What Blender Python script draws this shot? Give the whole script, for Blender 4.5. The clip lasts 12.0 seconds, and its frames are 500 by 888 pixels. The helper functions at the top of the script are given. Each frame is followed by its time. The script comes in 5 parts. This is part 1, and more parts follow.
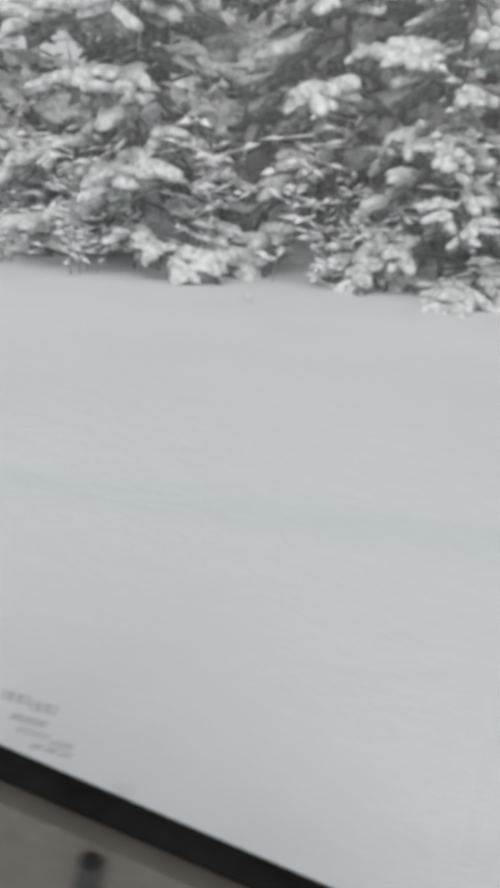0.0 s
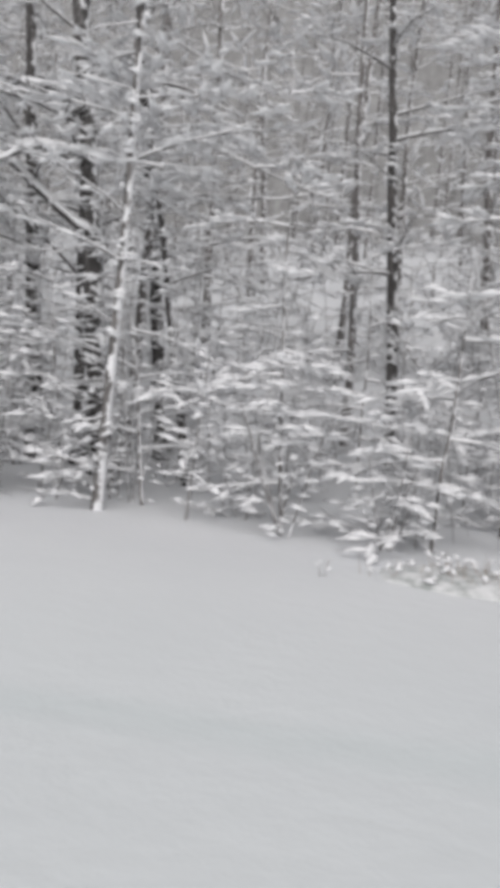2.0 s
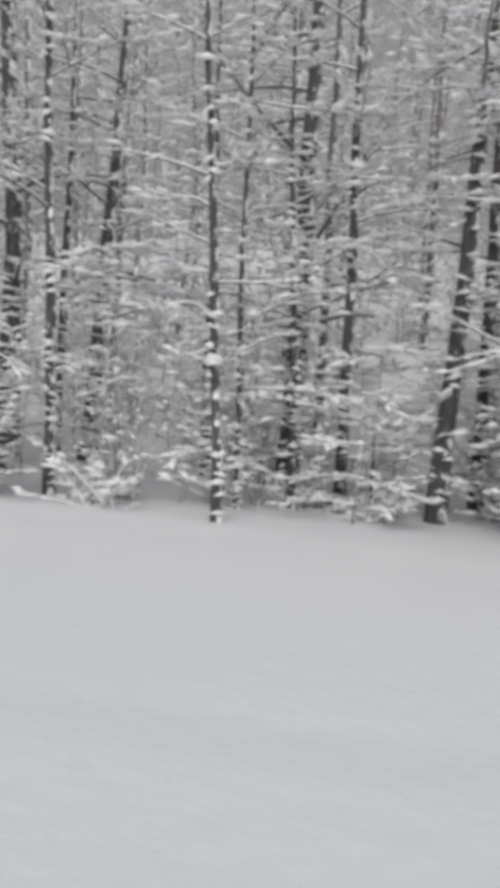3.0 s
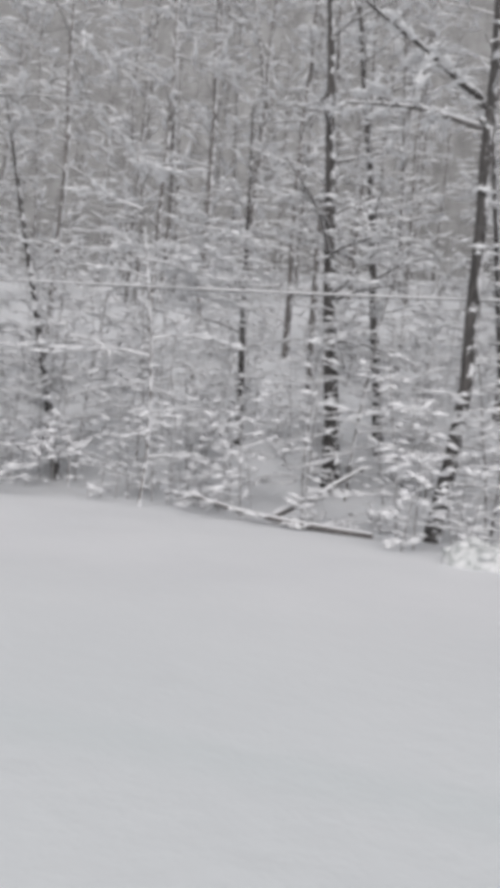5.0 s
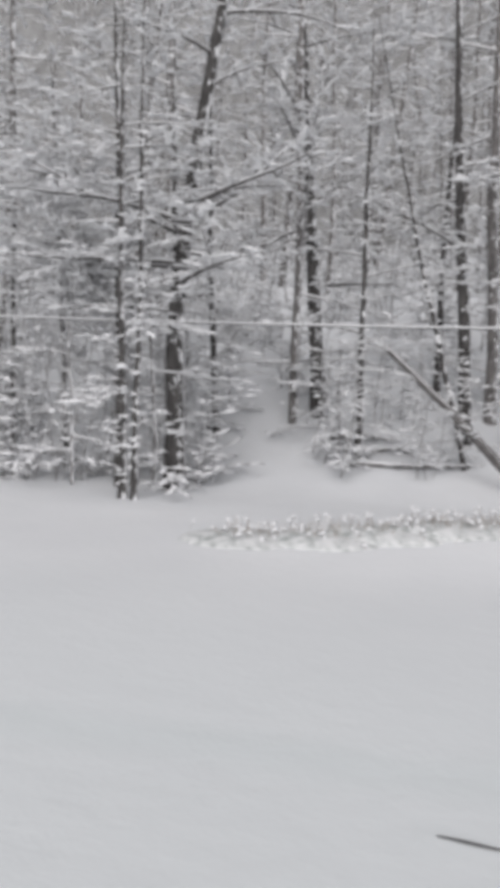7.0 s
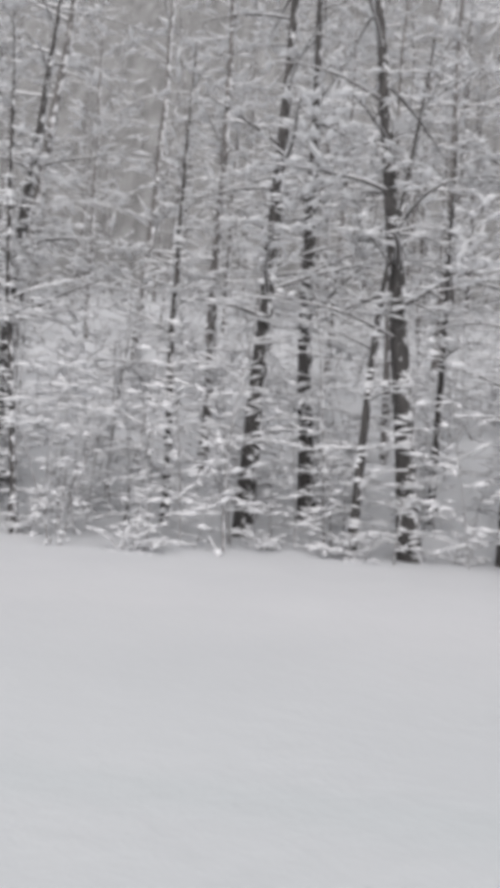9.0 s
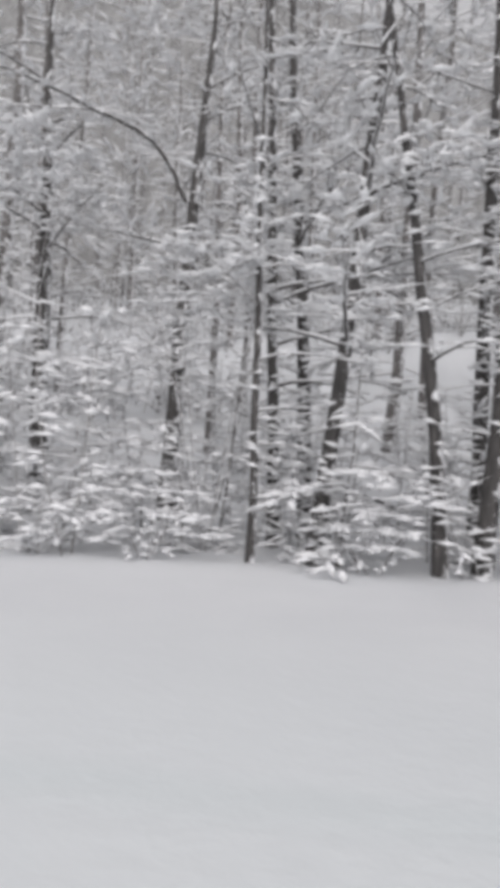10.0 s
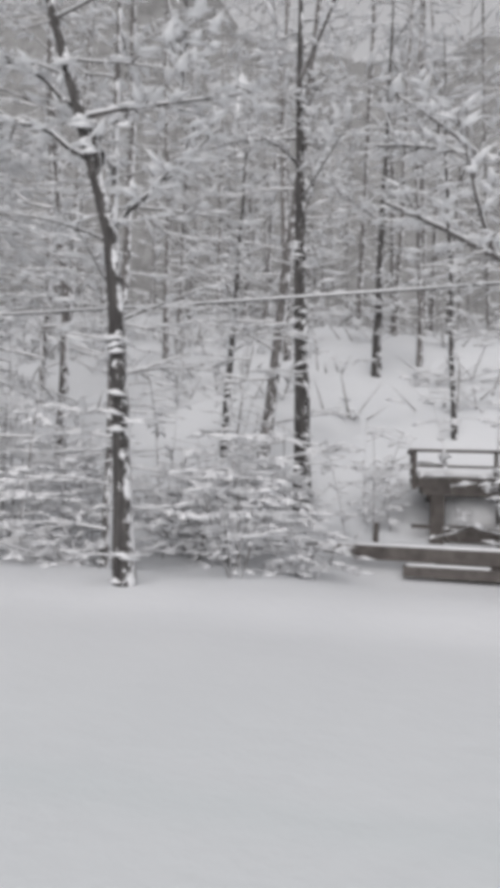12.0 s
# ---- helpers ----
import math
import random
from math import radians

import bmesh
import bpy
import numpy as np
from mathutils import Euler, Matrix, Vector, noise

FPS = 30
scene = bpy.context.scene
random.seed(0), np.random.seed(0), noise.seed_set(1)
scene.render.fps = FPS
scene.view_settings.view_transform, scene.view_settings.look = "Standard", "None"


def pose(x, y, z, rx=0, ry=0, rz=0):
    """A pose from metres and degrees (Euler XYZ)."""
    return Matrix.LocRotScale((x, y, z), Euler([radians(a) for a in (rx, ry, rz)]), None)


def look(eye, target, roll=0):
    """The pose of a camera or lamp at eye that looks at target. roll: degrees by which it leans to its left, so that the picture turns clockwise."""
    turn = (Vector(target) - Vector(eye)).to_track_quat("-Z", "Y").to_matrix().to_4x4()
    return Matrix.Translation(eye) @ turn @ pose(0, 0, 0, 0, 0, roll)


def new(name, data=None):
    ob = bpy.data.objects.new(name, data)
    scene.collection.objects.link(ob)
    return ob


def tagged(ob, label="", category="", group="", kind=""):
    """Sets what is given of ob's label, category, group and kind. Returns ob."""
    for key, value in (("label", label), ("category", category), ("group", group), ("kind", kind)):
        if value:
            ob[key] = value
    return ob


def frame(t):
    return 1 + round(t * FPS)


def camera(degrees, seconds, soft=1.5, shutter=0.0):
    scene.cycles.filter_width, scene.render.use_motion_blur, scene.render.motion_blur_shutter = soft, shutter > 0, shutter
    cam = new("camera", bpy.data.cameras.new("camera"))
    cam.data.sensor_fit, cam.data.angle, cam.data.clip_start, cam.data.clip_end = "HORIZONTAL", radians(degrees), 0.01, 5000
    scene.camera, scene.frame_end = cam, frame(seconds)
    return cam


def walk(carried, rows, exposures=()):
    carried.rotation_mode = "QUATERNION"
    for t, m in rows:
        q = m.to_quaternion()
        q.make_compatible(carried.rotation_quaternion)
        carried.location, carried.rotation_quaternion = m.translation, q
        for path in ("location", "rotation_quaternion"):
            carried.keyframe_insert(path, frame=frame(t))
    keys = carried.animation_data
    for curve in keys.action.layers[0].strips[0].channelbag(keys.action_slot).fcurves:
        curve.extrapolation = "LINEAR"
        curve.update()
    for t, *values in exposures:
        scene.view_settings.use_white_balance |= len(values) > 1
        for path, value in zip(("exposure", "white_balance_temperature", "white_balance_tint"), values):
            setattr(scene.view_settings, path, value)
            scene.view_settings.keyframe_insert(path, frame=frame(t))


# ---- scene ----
# ---- camera ----
cam = camera(40, 12.0, soft=7.4, shutter=0.03)
EYE_Z = 1.45
# seconds, metres along the road, yaw towards the way ahead, pitch, lean
PATH = [
    (0.0, 0.28, -9.33, -20.63, 2.75),
    (0.1, 1.91, -9.04, -19.01, 3.23),
    (0.2, 3.65, -8.23, -17.54, 3.79),
    (0.3, 5.45, -7.15, -15.63, 4.45),
    (0.4, 7.17, -6.51, -13.18, 5.19),
    (0.5, 8.80, -6.29, -10.67, 5.82),
    (0.6, 10.44, -6.15, -8.41, 6.17),
    (0.7, 12.08, -6.15, -6.86, 6.31),
    (0.8, 13.71, -6.31, -6.27, 6.38),
    (0.9, 15.31, -6.67, -6.01, 6.48),
    (1.0, 16.88, -7.21, -5.34, 6.63),
    (1.1, 18.46, -7.59, -4.38, 6.68),
    (1.2, 20.03, -7.68, -3.83, 6.41),
    (1.3, 21.58, -7.75, -3.66, 5.97),
    (1.4, 23.10, -7.93, -3.36, 5.70),
    (1.5, 24.62, -8.12, -2.94, 5.56),
    (1.6, 26.11, -8.32, -2.70, 5.37),
    (1.7, 27.57, -8.54, -2.78, 5.08),
    (1.8, 29.02, -8.92, -2.99, 4.73),
    (1.9, 30.46, -9.45, -3.21, 4.45),
    (2.0, 31.93, -9.76, -3.28, 4.32),
    (2.1, 33.46, -9.59, -3.17, 4.28),
    (2.2, 35.02, -9.19, -3.31, 4.31),
    (2.3, 36.55, -8.95, -3.41, 4.47),
    (2.4, 38.06, -8.78, -3.10, 4.77),
    (2.5, 39.59, -8.46, -2.77, 5.09),
    (2.6, 41.14, -8.10, -2.64, 5.24),
    (2.7, 42.68, -7.85, -2.60, 5.19),
    (2.8, 44.21, -7.78, -2.67, 4.94),
    (2.9, 45.72, -7.96, -2.86, 4.59),
    (3.0, 47.23, -8.33, -3.04, 4.24),
    (3.1, 48.74, -8.86, -3.22, 3.93),
    (3.2, 50.27, -9.40, -3.27, 3.66),
    (3.5, 54.83, -10.18, -3.06, 3.51),
    (3.8, 59.46, -11.39, -2.38, 3.57),
    (4.1, 64.19, -12.64, -1.51, 3.77),
    (4.4, 69.09, -13.51, -0.74, 4.04),
    (4.7, 74.21, -13.62, -0.34, 4.31),
    (4.9, 77.78, -13.08, -0.42, 4.45),
    (5.0, 79.63, -11.35, -0.76, 4.68),
    (5.1, 81.45, -9.92, -1.27, 4.85),
    (5.2, 83.21, -8.86, -1.68, 5.04),
    (5.3, 84.95, -8.07, -1.70, 5.27),
    (5.4, 86.69, -7.44, -1.51, 5.43),
    (5.5, 88.40, -7.00, -1.33, 5.44),
    (5.6, 90.09, -6.78, -1.20, 5.44),
    (5.7, 91.79, -6.69, -1.13, 5.43),
    (5.8, 93.48, -6.72, -1.01, 5.32),
    (5.9, 95.15, -6.85, -0.86, 5.09),
    (6.0, 96.77, -6.97, -1.01, 4.77),
    (6.1, 98.34, -7.01, -1.32, 4.35),
    (6.2, 99.85, -7.05, -1.34, 3.89),
    (6.3, 101.33, -7.17, -1.24, 3.55),
    (6.4, 102.79, -7.39, -1.23, 3.38),
    (6.5, 104.26, -7.67, -1.30, 3.33),
    (6.6, 105.72, -7.98, -1.45, 3.30),
    (6.7, 107.19, -8.31, -1.66, 3.25),
    (6.8, 108.66, -8.66, -1.89, 3.18),
    (6.9, 110.13, -9.09, -2.05, 3.13),
    (7.0, 111.60, -9.58, -2.17, 3.14),
    (7.1, 113.09, -10.02, -2.34, 3.26),
    (7.2, 114.61, -10.35, -2.36, 3.48),
    (7.3, 116.17, -10.49, -1.78, 3.75),
    (7.4, 117.78, -10.42, -0.75, 3.96),
    (7.5, 119.40, -10.33, -0.11, 4.09),
    (7.6, 121.01, -10.30, 0.06, 4.16),
    (7.7, 122.65, -10.16, 0.18, 4.20),
    (8.0, 127.50, -9.92, 0.51, 4.27),
    (8.3, 132.31, -9.43, 0.88, 4.33),
    (8.6, 137.12, -8.80, 1.21, 4.33),
    (8.9, 141.97, -8.17, 1.41, 4.23),
    (9.3, 148.57, -7.53, 1.33, 3.90),
    (9.4, 150.26, -7.00, 1.53, 3.52),
    (9.5, 151.93, -6.63, 1.22, 3.07),
    (9.6, 153.59, -6.42, 0.50, 2.69),
    (9.7, 155.25, -6.37, 0.01, 2.54),
    (9.8, 156.90, -6.51, 0.04, 2.64),
    (9.9, 158.54, -6.88, 0.53, 2.89),
    (10.0, 160.17, -7.36, 1.16, 3.19),
    (10.1, 161.84, -7.61, 1.32, 3.48),
    (10.2, 163.50, -7.58, 1.18, 3.75),
    (10.3, 165.11, -7.49, 1.23, 3.97),
    (10.4, 166.66, -7.46, 1.49, 4.11),
    (10.5, 168.17, -7.42, 1.81, 4.16),
    (10.6, 169.68, -7.27, 1.98, 4.10),
    (10.7, 171.20, -7.11, 2.04, 3.97),
    (10.8, 172.69, -7.17, 2.16, 3.85),
    (10.9, 174.16, -7.49, 2.32, 3.73),
    (11.0, 175.63, -7.94, 2.54, 3.60),
    (11.1, 177.13, -8.28, 2.74, 3.50),
    (11.2, 178.67, -8.26, 2.51, 3.44),
    (11.3, 180.22, -7.98, 2.01, 3.37),
    (11.4, 181.80, -7.57, 2.05, 3.24),
    (11.5, 183.34, -7.38, 2.73, 2.98),
    (11.6, 184.80, -7.84, 3.20, 2.55),
    (11.7, 186.24, -8.74, 3.11, 2.15),
    (11.8, 187.73, -9.73, 2.84, 1.94),
    (11.9, 189.26, -10.73, 2.57, 1.85),
    (12.0, 190.79, -11.80, 2.21, 1.77),
]


def aim(x, yaw, pitch, lean):
    a, b = radians(yaw), radians(pitch)
    eye = Vector((x, 0.0, EYE_Z))
    return look(eye, eye + Vector((math.sin(a) * math.cos(b), math.cos(a) * math.cos(b), math.sin(b))), lean)


walk(cam, [(t, aim(x, a, b, c)) for t, x, a, b, c in PATH], exposures=[(0.0, -0.25, 6500, 10.5), (0.4, -0.31, 6530, 12), (1.0, -0.19, 6520, 12), (1.5, -0.21, 6510, 12), (2.5, -0.18, 6560, 12), (3.2, -0.22, 6550, 11.5), (5.0, -0.24, 6500, 12.5), (7.7, -0.22, 6500, 12.5), (9.5, -0.15, 6500, 13), (10.6, -0.15, 6500, 13), (11.4, -0.25, 6490, 12.5), (12.0, -0.29, 6490, 12.5)])

# ---- light: overcast winter sky ----
world = bpy.data.worlds.new("overcast_sky")
scene.world = world
world.use_nodes = True
wn = world.node_tree.nodes
wl = world.node_tree.links
sky = wn.new("ShaderNodeTexSky")
sky.sky_type = "NISHITA"
sky.sun_disc = False
sky.sun_elevation = radians(35)
sky.sun_rotation = radians(180)
sky.dust_density = 4.0
grey = wn.new("ShaderNodeHueSaturation")
grey.inputs["Saturation"].default_value = 0.12
wl.new(sky.outputs[0], grey.inputs["Color"])
even = wn.new("ShaderNodeGamma")
even.inputs["Gamma"].default_value = 0.35
wl.new(grey.outputs[0], even.inputs["Color"])
wl.new(even.outputs[0], wn["Background"].inputs["Color"])
wn["Background"].inputs["Strength"].default_value = 0.42
sun_data = bpy.data.lights.new("sun", "SUN")
sun_data.energy, sun_data.angle, sun_data.color = 1.15, radians(45), (1.0, 0.98, 0.96)
sun = new("sun", sun_data)
sun.matrix_world = look((0, -34, 28), (0, 6, 0))


# ---- materials ----
def nodes_of(name):
    m = bpy.data.materials.new(name)
    m.use_nodes = True
    return m, m.node_tree.nodes, m.node_tree.links, m.node_tree.nodes["Principled BSDF"]


def ramp_of(n, stops):
    r = n.new("ShaderNodeValToRGB")
    e = r.color_ramp.elements
    while len(e) < len(stops):
        e.new(0.5)
    for k, (p, c) in zip(e, stops):
        k.position, k.color = p, (*c, 1)
    return r


def noise_of(n, l, coord, scale, detail=4, rough=0.55):
    x = n.new("ShaderNodeTexNoise")
    x.inputs["Scale"].default_value, x.inputs["Detail"].default_value, x.inputs["Roughness"].default_value = scale, detail, rough
    l.new(coord, x.inputs["Vector"])
    return x


def bump_of(n, l, height, strength, distance, bsdf):
    b = n.new("ShaderNodeBump")
    b.inputs["Strength"].default_value, b.inputs["Distance"].default_value = strength, distance
    l.new(height, b.inputs["Height"])
    l.new(b.outputs[0], bsdf.inputs["Normal"])


def plain(name, stops, scale, rough=0.8, bump=0.2, metal=0.0, detail=5):
    m, n, l, p = nodes_of(name)
    c = n.new("ShaderNodeTexCoord").outputs["Object"]
    x = noise_of(n, l, c, scale, detail)
    r = ramp_of(n, stops)
    l.new(x.outputs["Fac"], r.inputs[0])
    l.new(r.outputs[0], p.inputs["Base Color"])
    p.inputs["Roughness"].default_value, p.inputs["Metallic"].default_value = rough, metal
    if bump:
        y = noise_of(n, l, c, scale * 4, 3)
        bump_of(n, l, y.outputs["Fac"], bump, 0.01, p)
    return m


SNOW = plain("snow", [(0.35, (0.85, 0.855, 0.87)), (0.65, (0.90, 0.905, 0.915))], 3.0, 0.65, 0.25)
TWIG = plain("twig_bark", [(0.3, (0.085, 0.079, 0.077)), (0.7, (0.19, 0.18, 0.178))], 6.0, 0.85, 0.0)
NEEDLE = plain("frosted_needles", [(0.38, (0.075, 0.094, 0.087)), (0.52, (0.17, 0.195, 0.187)), (0.66, (0.42, 0.45, 0.445))], 11.0, 0.8, 0.4, detail=8)
# Needles show through on evergreens; on mounds the grey tones down sunlit snow.
MOTTLED_SNOW = plain("mottled_snow", [(0.35, (0.40, 0.425, 0.418)), (0.49, (0.66, 0.675, 0.675)), (0.64, (0.83, 0.835, 0.84))], 8.0, 0.8, 0.6, detail=8)
TIMBER = plain("weathered_timber", [(0.3, (0.075, 0.066, 0.062)), (0.7, (0.15, 0.135, 0.125))], 5.0, 0.8, 0.3)
BIN_PLASTIC = plain("bin_plastic", [(0.3, (0.036, 0.060, 0.076)), (0.7, (0.052, 0.082, 0.102))], 8.0, 0.45, 0.05)
BLACK = plain("black_plastic", [(0.3, (0.012, 0.012, 0.013)), (0.7, (0.025, 0.025, 0.027))], 8.0, 0.45, 0.05)
STONE = plain("wet_stone", [(0.3, (0.035, 0.034, 0.034)), (0.7, (0.11, 0.105, 0.10))], 9.0, 0.6, 0.5)
DRY_LEAF = plain("dry_leaf", [(0.3, (0.36, 0.315, 0.27)), (0.7, (0.54, 0.49, 0.44))], 12.0, 0.8, 0.0)
SLUSH = plain("slush", [(0.3, (0.26, 0.265, 0.27)), (0.7, (0.48, 0.485, 0.50))], 14.0, 0.4, 0.2)
WET = plain("wet_asphalt", [(0.3, (0.07, 0.07, 0.072)), (0.7, (0.20, 0.20, 0.205))], 9.0, 0.5, 0.2)


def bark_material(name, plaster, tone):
    """Furrowed bark with snow blown into it, most on the windward side; tone scales the bark's own colour."""
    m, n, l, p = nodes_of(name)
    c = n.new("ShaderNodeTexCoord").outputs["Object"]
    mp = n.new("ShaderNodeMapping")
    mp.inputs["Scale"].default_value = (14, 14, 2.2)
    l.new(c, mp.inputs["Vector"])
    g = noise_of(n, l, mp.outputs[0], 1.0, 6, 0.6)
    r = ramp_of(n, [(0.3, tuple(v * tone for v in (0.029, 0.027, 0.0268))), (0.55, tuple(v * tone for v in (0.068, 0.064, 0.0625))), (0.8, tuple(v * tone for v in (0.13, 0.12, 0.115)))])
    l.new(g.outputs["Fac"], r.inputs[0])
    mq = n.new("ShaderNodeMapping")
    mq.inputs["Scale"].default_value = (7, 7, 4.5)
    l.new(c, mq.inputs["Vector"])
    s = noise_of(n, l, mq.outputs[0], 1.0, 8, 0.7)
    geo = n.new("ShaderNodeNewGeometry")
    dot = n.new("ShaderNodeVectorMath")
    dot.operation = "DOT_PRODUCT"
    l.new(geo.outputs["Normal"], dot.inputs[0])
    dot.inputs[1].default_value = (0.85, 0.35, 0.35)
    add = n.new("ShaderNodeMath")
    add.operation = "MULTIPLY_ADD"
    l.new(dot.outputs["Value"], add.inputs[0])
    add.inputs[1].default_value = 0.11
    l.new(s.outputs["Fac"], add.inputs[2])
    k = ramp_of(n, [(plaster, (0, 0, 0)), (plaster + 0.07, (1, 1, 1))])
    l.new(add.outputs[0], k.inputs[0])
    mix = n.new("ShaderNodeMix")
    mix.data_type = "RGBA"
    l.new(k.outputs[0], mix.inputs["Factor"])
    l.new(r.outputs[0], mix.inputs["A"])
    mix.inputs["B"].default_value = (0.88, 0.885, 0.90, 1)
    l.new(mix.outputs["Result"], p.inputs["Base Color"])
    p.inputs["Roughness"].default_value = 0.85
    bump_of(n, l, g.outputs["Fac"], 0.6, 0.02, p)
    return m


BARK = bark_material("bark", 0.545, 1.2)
# Raised tone pales the bark in place of haze; the patches are snow.
PALED_BARK = bark_material("paled_snowy_bark", 0.47, 2.4)
HAZED_BARK = bark_material("hazed_bark", 0.51, 2.7)
# Twig bark paled to lift the shaded undersides of low bushes.
PALE_TWIG = plain("paled_twig_bark", [(0.3, (0.46, 0.455, 0.455)), (0.7, (0.66, 0.655, 0.66))], 3.0, 0.85, 0.0)
# Twig bark greyed up for haze in the deep wood, also on near brush.
GREY_TWIG = plain("grey_twig_bark", [(0.3, (0.30, 0.294, 0.293)), (0.7, (0.48, 0.472, 0.47))], 3.0, 0.85, 0.0)


def ground_material():
    m, n, l, p = nodes_of("snow_cover")
    c = n.new("ShaderNodeTexCoord").outputs["Object"]
    a = noise_of(n, l, c, 0.35, 5)
    r = ramp_of(n, [(0.3, (0.785, 0.80, 0.82)), (0.7, (0.85, 0.862, 0.878))])
    l.new(a.outputs["Fac"], r.inputs[0])
    # packed, greyer snow in the wheel tracks; blue-grey over the road, fading at the verge
    sep = n.new("ShaderNodeSeparateXYZ")
    l.new(c, sep.inputs[0])
    wob = n.new("ShaderNodeMath")
    wob.operation = "MULTIPLY_ADD"
    l.new(a.outputs["Fac"], wob.inputs[0])
    wob.inputs[1].default_value = 0.5
    l.new(sep.outputs["Y"], wob.inputs[2])
    mr = n.new("ShaderNodeMapRange")
    l.new(wob.outputs[0], mr.inputs["Value"])
    mr.inputs["From Min"].default_value, mr.inputs["From Max"].default_value = -4.0, 8.0
    tr = ramp_of(n, [(0.0, (0.6, 0.6, 0.6)), (0.40, (0.75, 0.75, 0.75)), (0.44, (0.6, 0.6, 0.6)), (0.575, (0.55, 0.55, 0.55)), (0.592, (0.85, 0.85, 0.85)), (0.603, (0.9, 0.9, 0.9)), (0.62, (0.55, 0.55, 0.55)), (0.72, (0.4, 0.4, 0.4)), (0.95, (0, 0, 0))])
    l.new(mr.outputs[0], tr.inputs[0])
    mix = n.new("ShaderNodeMix")
    mix.data_type = "RGBA"
    fade = n.new("ShaderNodeMapRange")
    l.new(sep.outputs["X"], fade.inputs["Value"])
    fade.inputs["From Min"].default_value, fade.inputs["From Max"].default_value = 48.0, 90.0
    fade.inputs["To Min"].default_value, fade.inputs["To Max"].default_value = 1.0, 0.75
    mul = n.new("ShaderNodeMath")
    mul.operation = "MULTIPLY"
    l.new(tr.outputs[0], mul.inputs[0])
    l.new(fade.outputs[0], mul.inputs[1])
    l.new(mul.outputs[0], mix.inputs["Factor"])
    l.new(r.outputs[0], mix.inputs["A"])
    mix.inputs["B"].default_value = (0.715, 0.765, 0.775, 1)
    l.new(mix.outputs["Result"], p.inputs["Base Color"])
    p.inputs["Roughness"].default_value = 0.7
    b = noise_of(n, l, c, 5.0, 6)
    bump_of(n, l, b.outputs["Fac"], 0.25, 0.05, p)
    return m


GROUND = ground_material()


# ---- mesh tools ----
class Build:
    def __init__(self):
        self.v, self.f, self.m = [], [], []

    def ring(self, c, u, w, r, k, squash=1.0):
        i = len(self.v)
        for j in range(k):
            a = 2 * math.pi * j / k
            self.v.append(c + u * (r * math.cos(a)) + w * (r * squash * math.sin(a)))
        return i

    def tube(self, pts, radii, k=6, mat=0, cap=True):
        last = None
        for j, (p, r) in enumerate(zip(pts, radii)):
            d = (pts[min(j + 1, len(pts) - 1)] - pts[max(j - 1, 0)]).normalized()
            u = d.cross(Vector((0.31, 0.95, 0.05)) if abs(d.y) < 0.9 else Vector((1, 0, 0))).normalized()
            w = d.cross(u)
            i = self.ring(p, u, w, r, k)
            if last is not None:
                for q in range(k):
                    self.f.append((last + q, last + (q + 1) % k, i + (q + 1) % k, i + q))
                    self.m.append(mat)
            last = i
        if cap:
            self.f.append(tuple(range(last, last + k)))
            self.m.append(mat)

    def twig(self, pts, width, over, under, tip=0.35, snow=1, wood=0):
        """A twig of diamond section: wood below, a ridge of snow above."""
        n = len(pts)
        last = None
        for j, p in enumerate(pts):
            d = pts[min(j + 1, n - 1)] - pts[max(j - 1, 0)]
            s = Vector((d.y, -d.x, 0))
            s = s.normalized() if s.length > 1e-6 else Vector((1, 0, 0))
            k = 1 - (1 - tip) * j / (n - 1)
            i = len(self.v)
            self.v += [p - s * (width * k / 2), p + Vector((0, 0, over * k)), p + s * (width * k / 2), p - Vector((0, 0, under * k))]
            if last is not None:
                for q in range(4):
                    self.f.append((last + q, i + q, i + (q + 1) % 4, last + (q + 1) % 4))
                    self.m.append(snow if q < 2 else wood)
            last = i
        self.f.append((last, last + 1, last + 2, last + 3))
        self.m.append(snow)

    def sliver(self, p, q, width, over, mat=1, below=0):
        """A fine pointed twig end: snow on its two upper faces."""
        d = q - p
        s = Vector((d.y, -d.x, 0))
        s = s.normalized() if s.length > 1e-6 else Vector((1, 0, 0))
        i = len(self.v)
        self.v += [p - s * (width / 2), p + Vector((0, 0, over)), p + s * (width / 2), q]
        self.f += [(i, i + 3, i + 1), (i + 1, i + 3, i + 2), (i + 2, i + 3, i)]
        self.m += [mat, mat, below]

    def tuft(self, c, d, length, width, height, mat=1):
        """A small rounded tuft of snow."""
        d = d.normalized()
        s = Vector((d.y, -d.x, 0))
        s = s.normalized() if s.length > 1e-6 else Vector((1, 0, 0))
        i = len(self.v)
        self.v += [c - d * (length / 2), c - s * (width / 2), c + Vector((0, 0, height)), c + s * (width / 2), c - Vector((0, 0, height * 0.3)), c + d * (length / 2)]
        for q in range(4):
            a, b = i + 1 + q, i + 1 + (q + 1) % 4
            self.f += [(i, b, a), (i + 5, a, b)]
            self.m += [mat, mat]

    def lobe(self, c, axis, length, width, height, rng, k=6, rings=3, mat=1):
        """A soft elongated lump, flat below."""
        d = axis.normalized()
        s = Vector((d.y, -d.x, 0))
        s = s.normalized() if s.length > 1e-6 else Vector((1, 0, 0))
        up = s.cross(d)
        if up.z < 0:
            up = -up
        i0 = len(self.v)
        self.v.append(c - d * (length / 2))
        rows = []
        for j in range(rings):
            a = math.pi * (j + 1) / (rings + 1)
            r = math.sin(a) ** 0.7 * rng.uniform(0.85, 1.15)
            q = c - d * (length / 2 * math.cos(a))
            rows.append(len(self.v))
            for t in range(k):
                b = 2 * math.pi * t / k + 0.3
                h = math.sin(b)
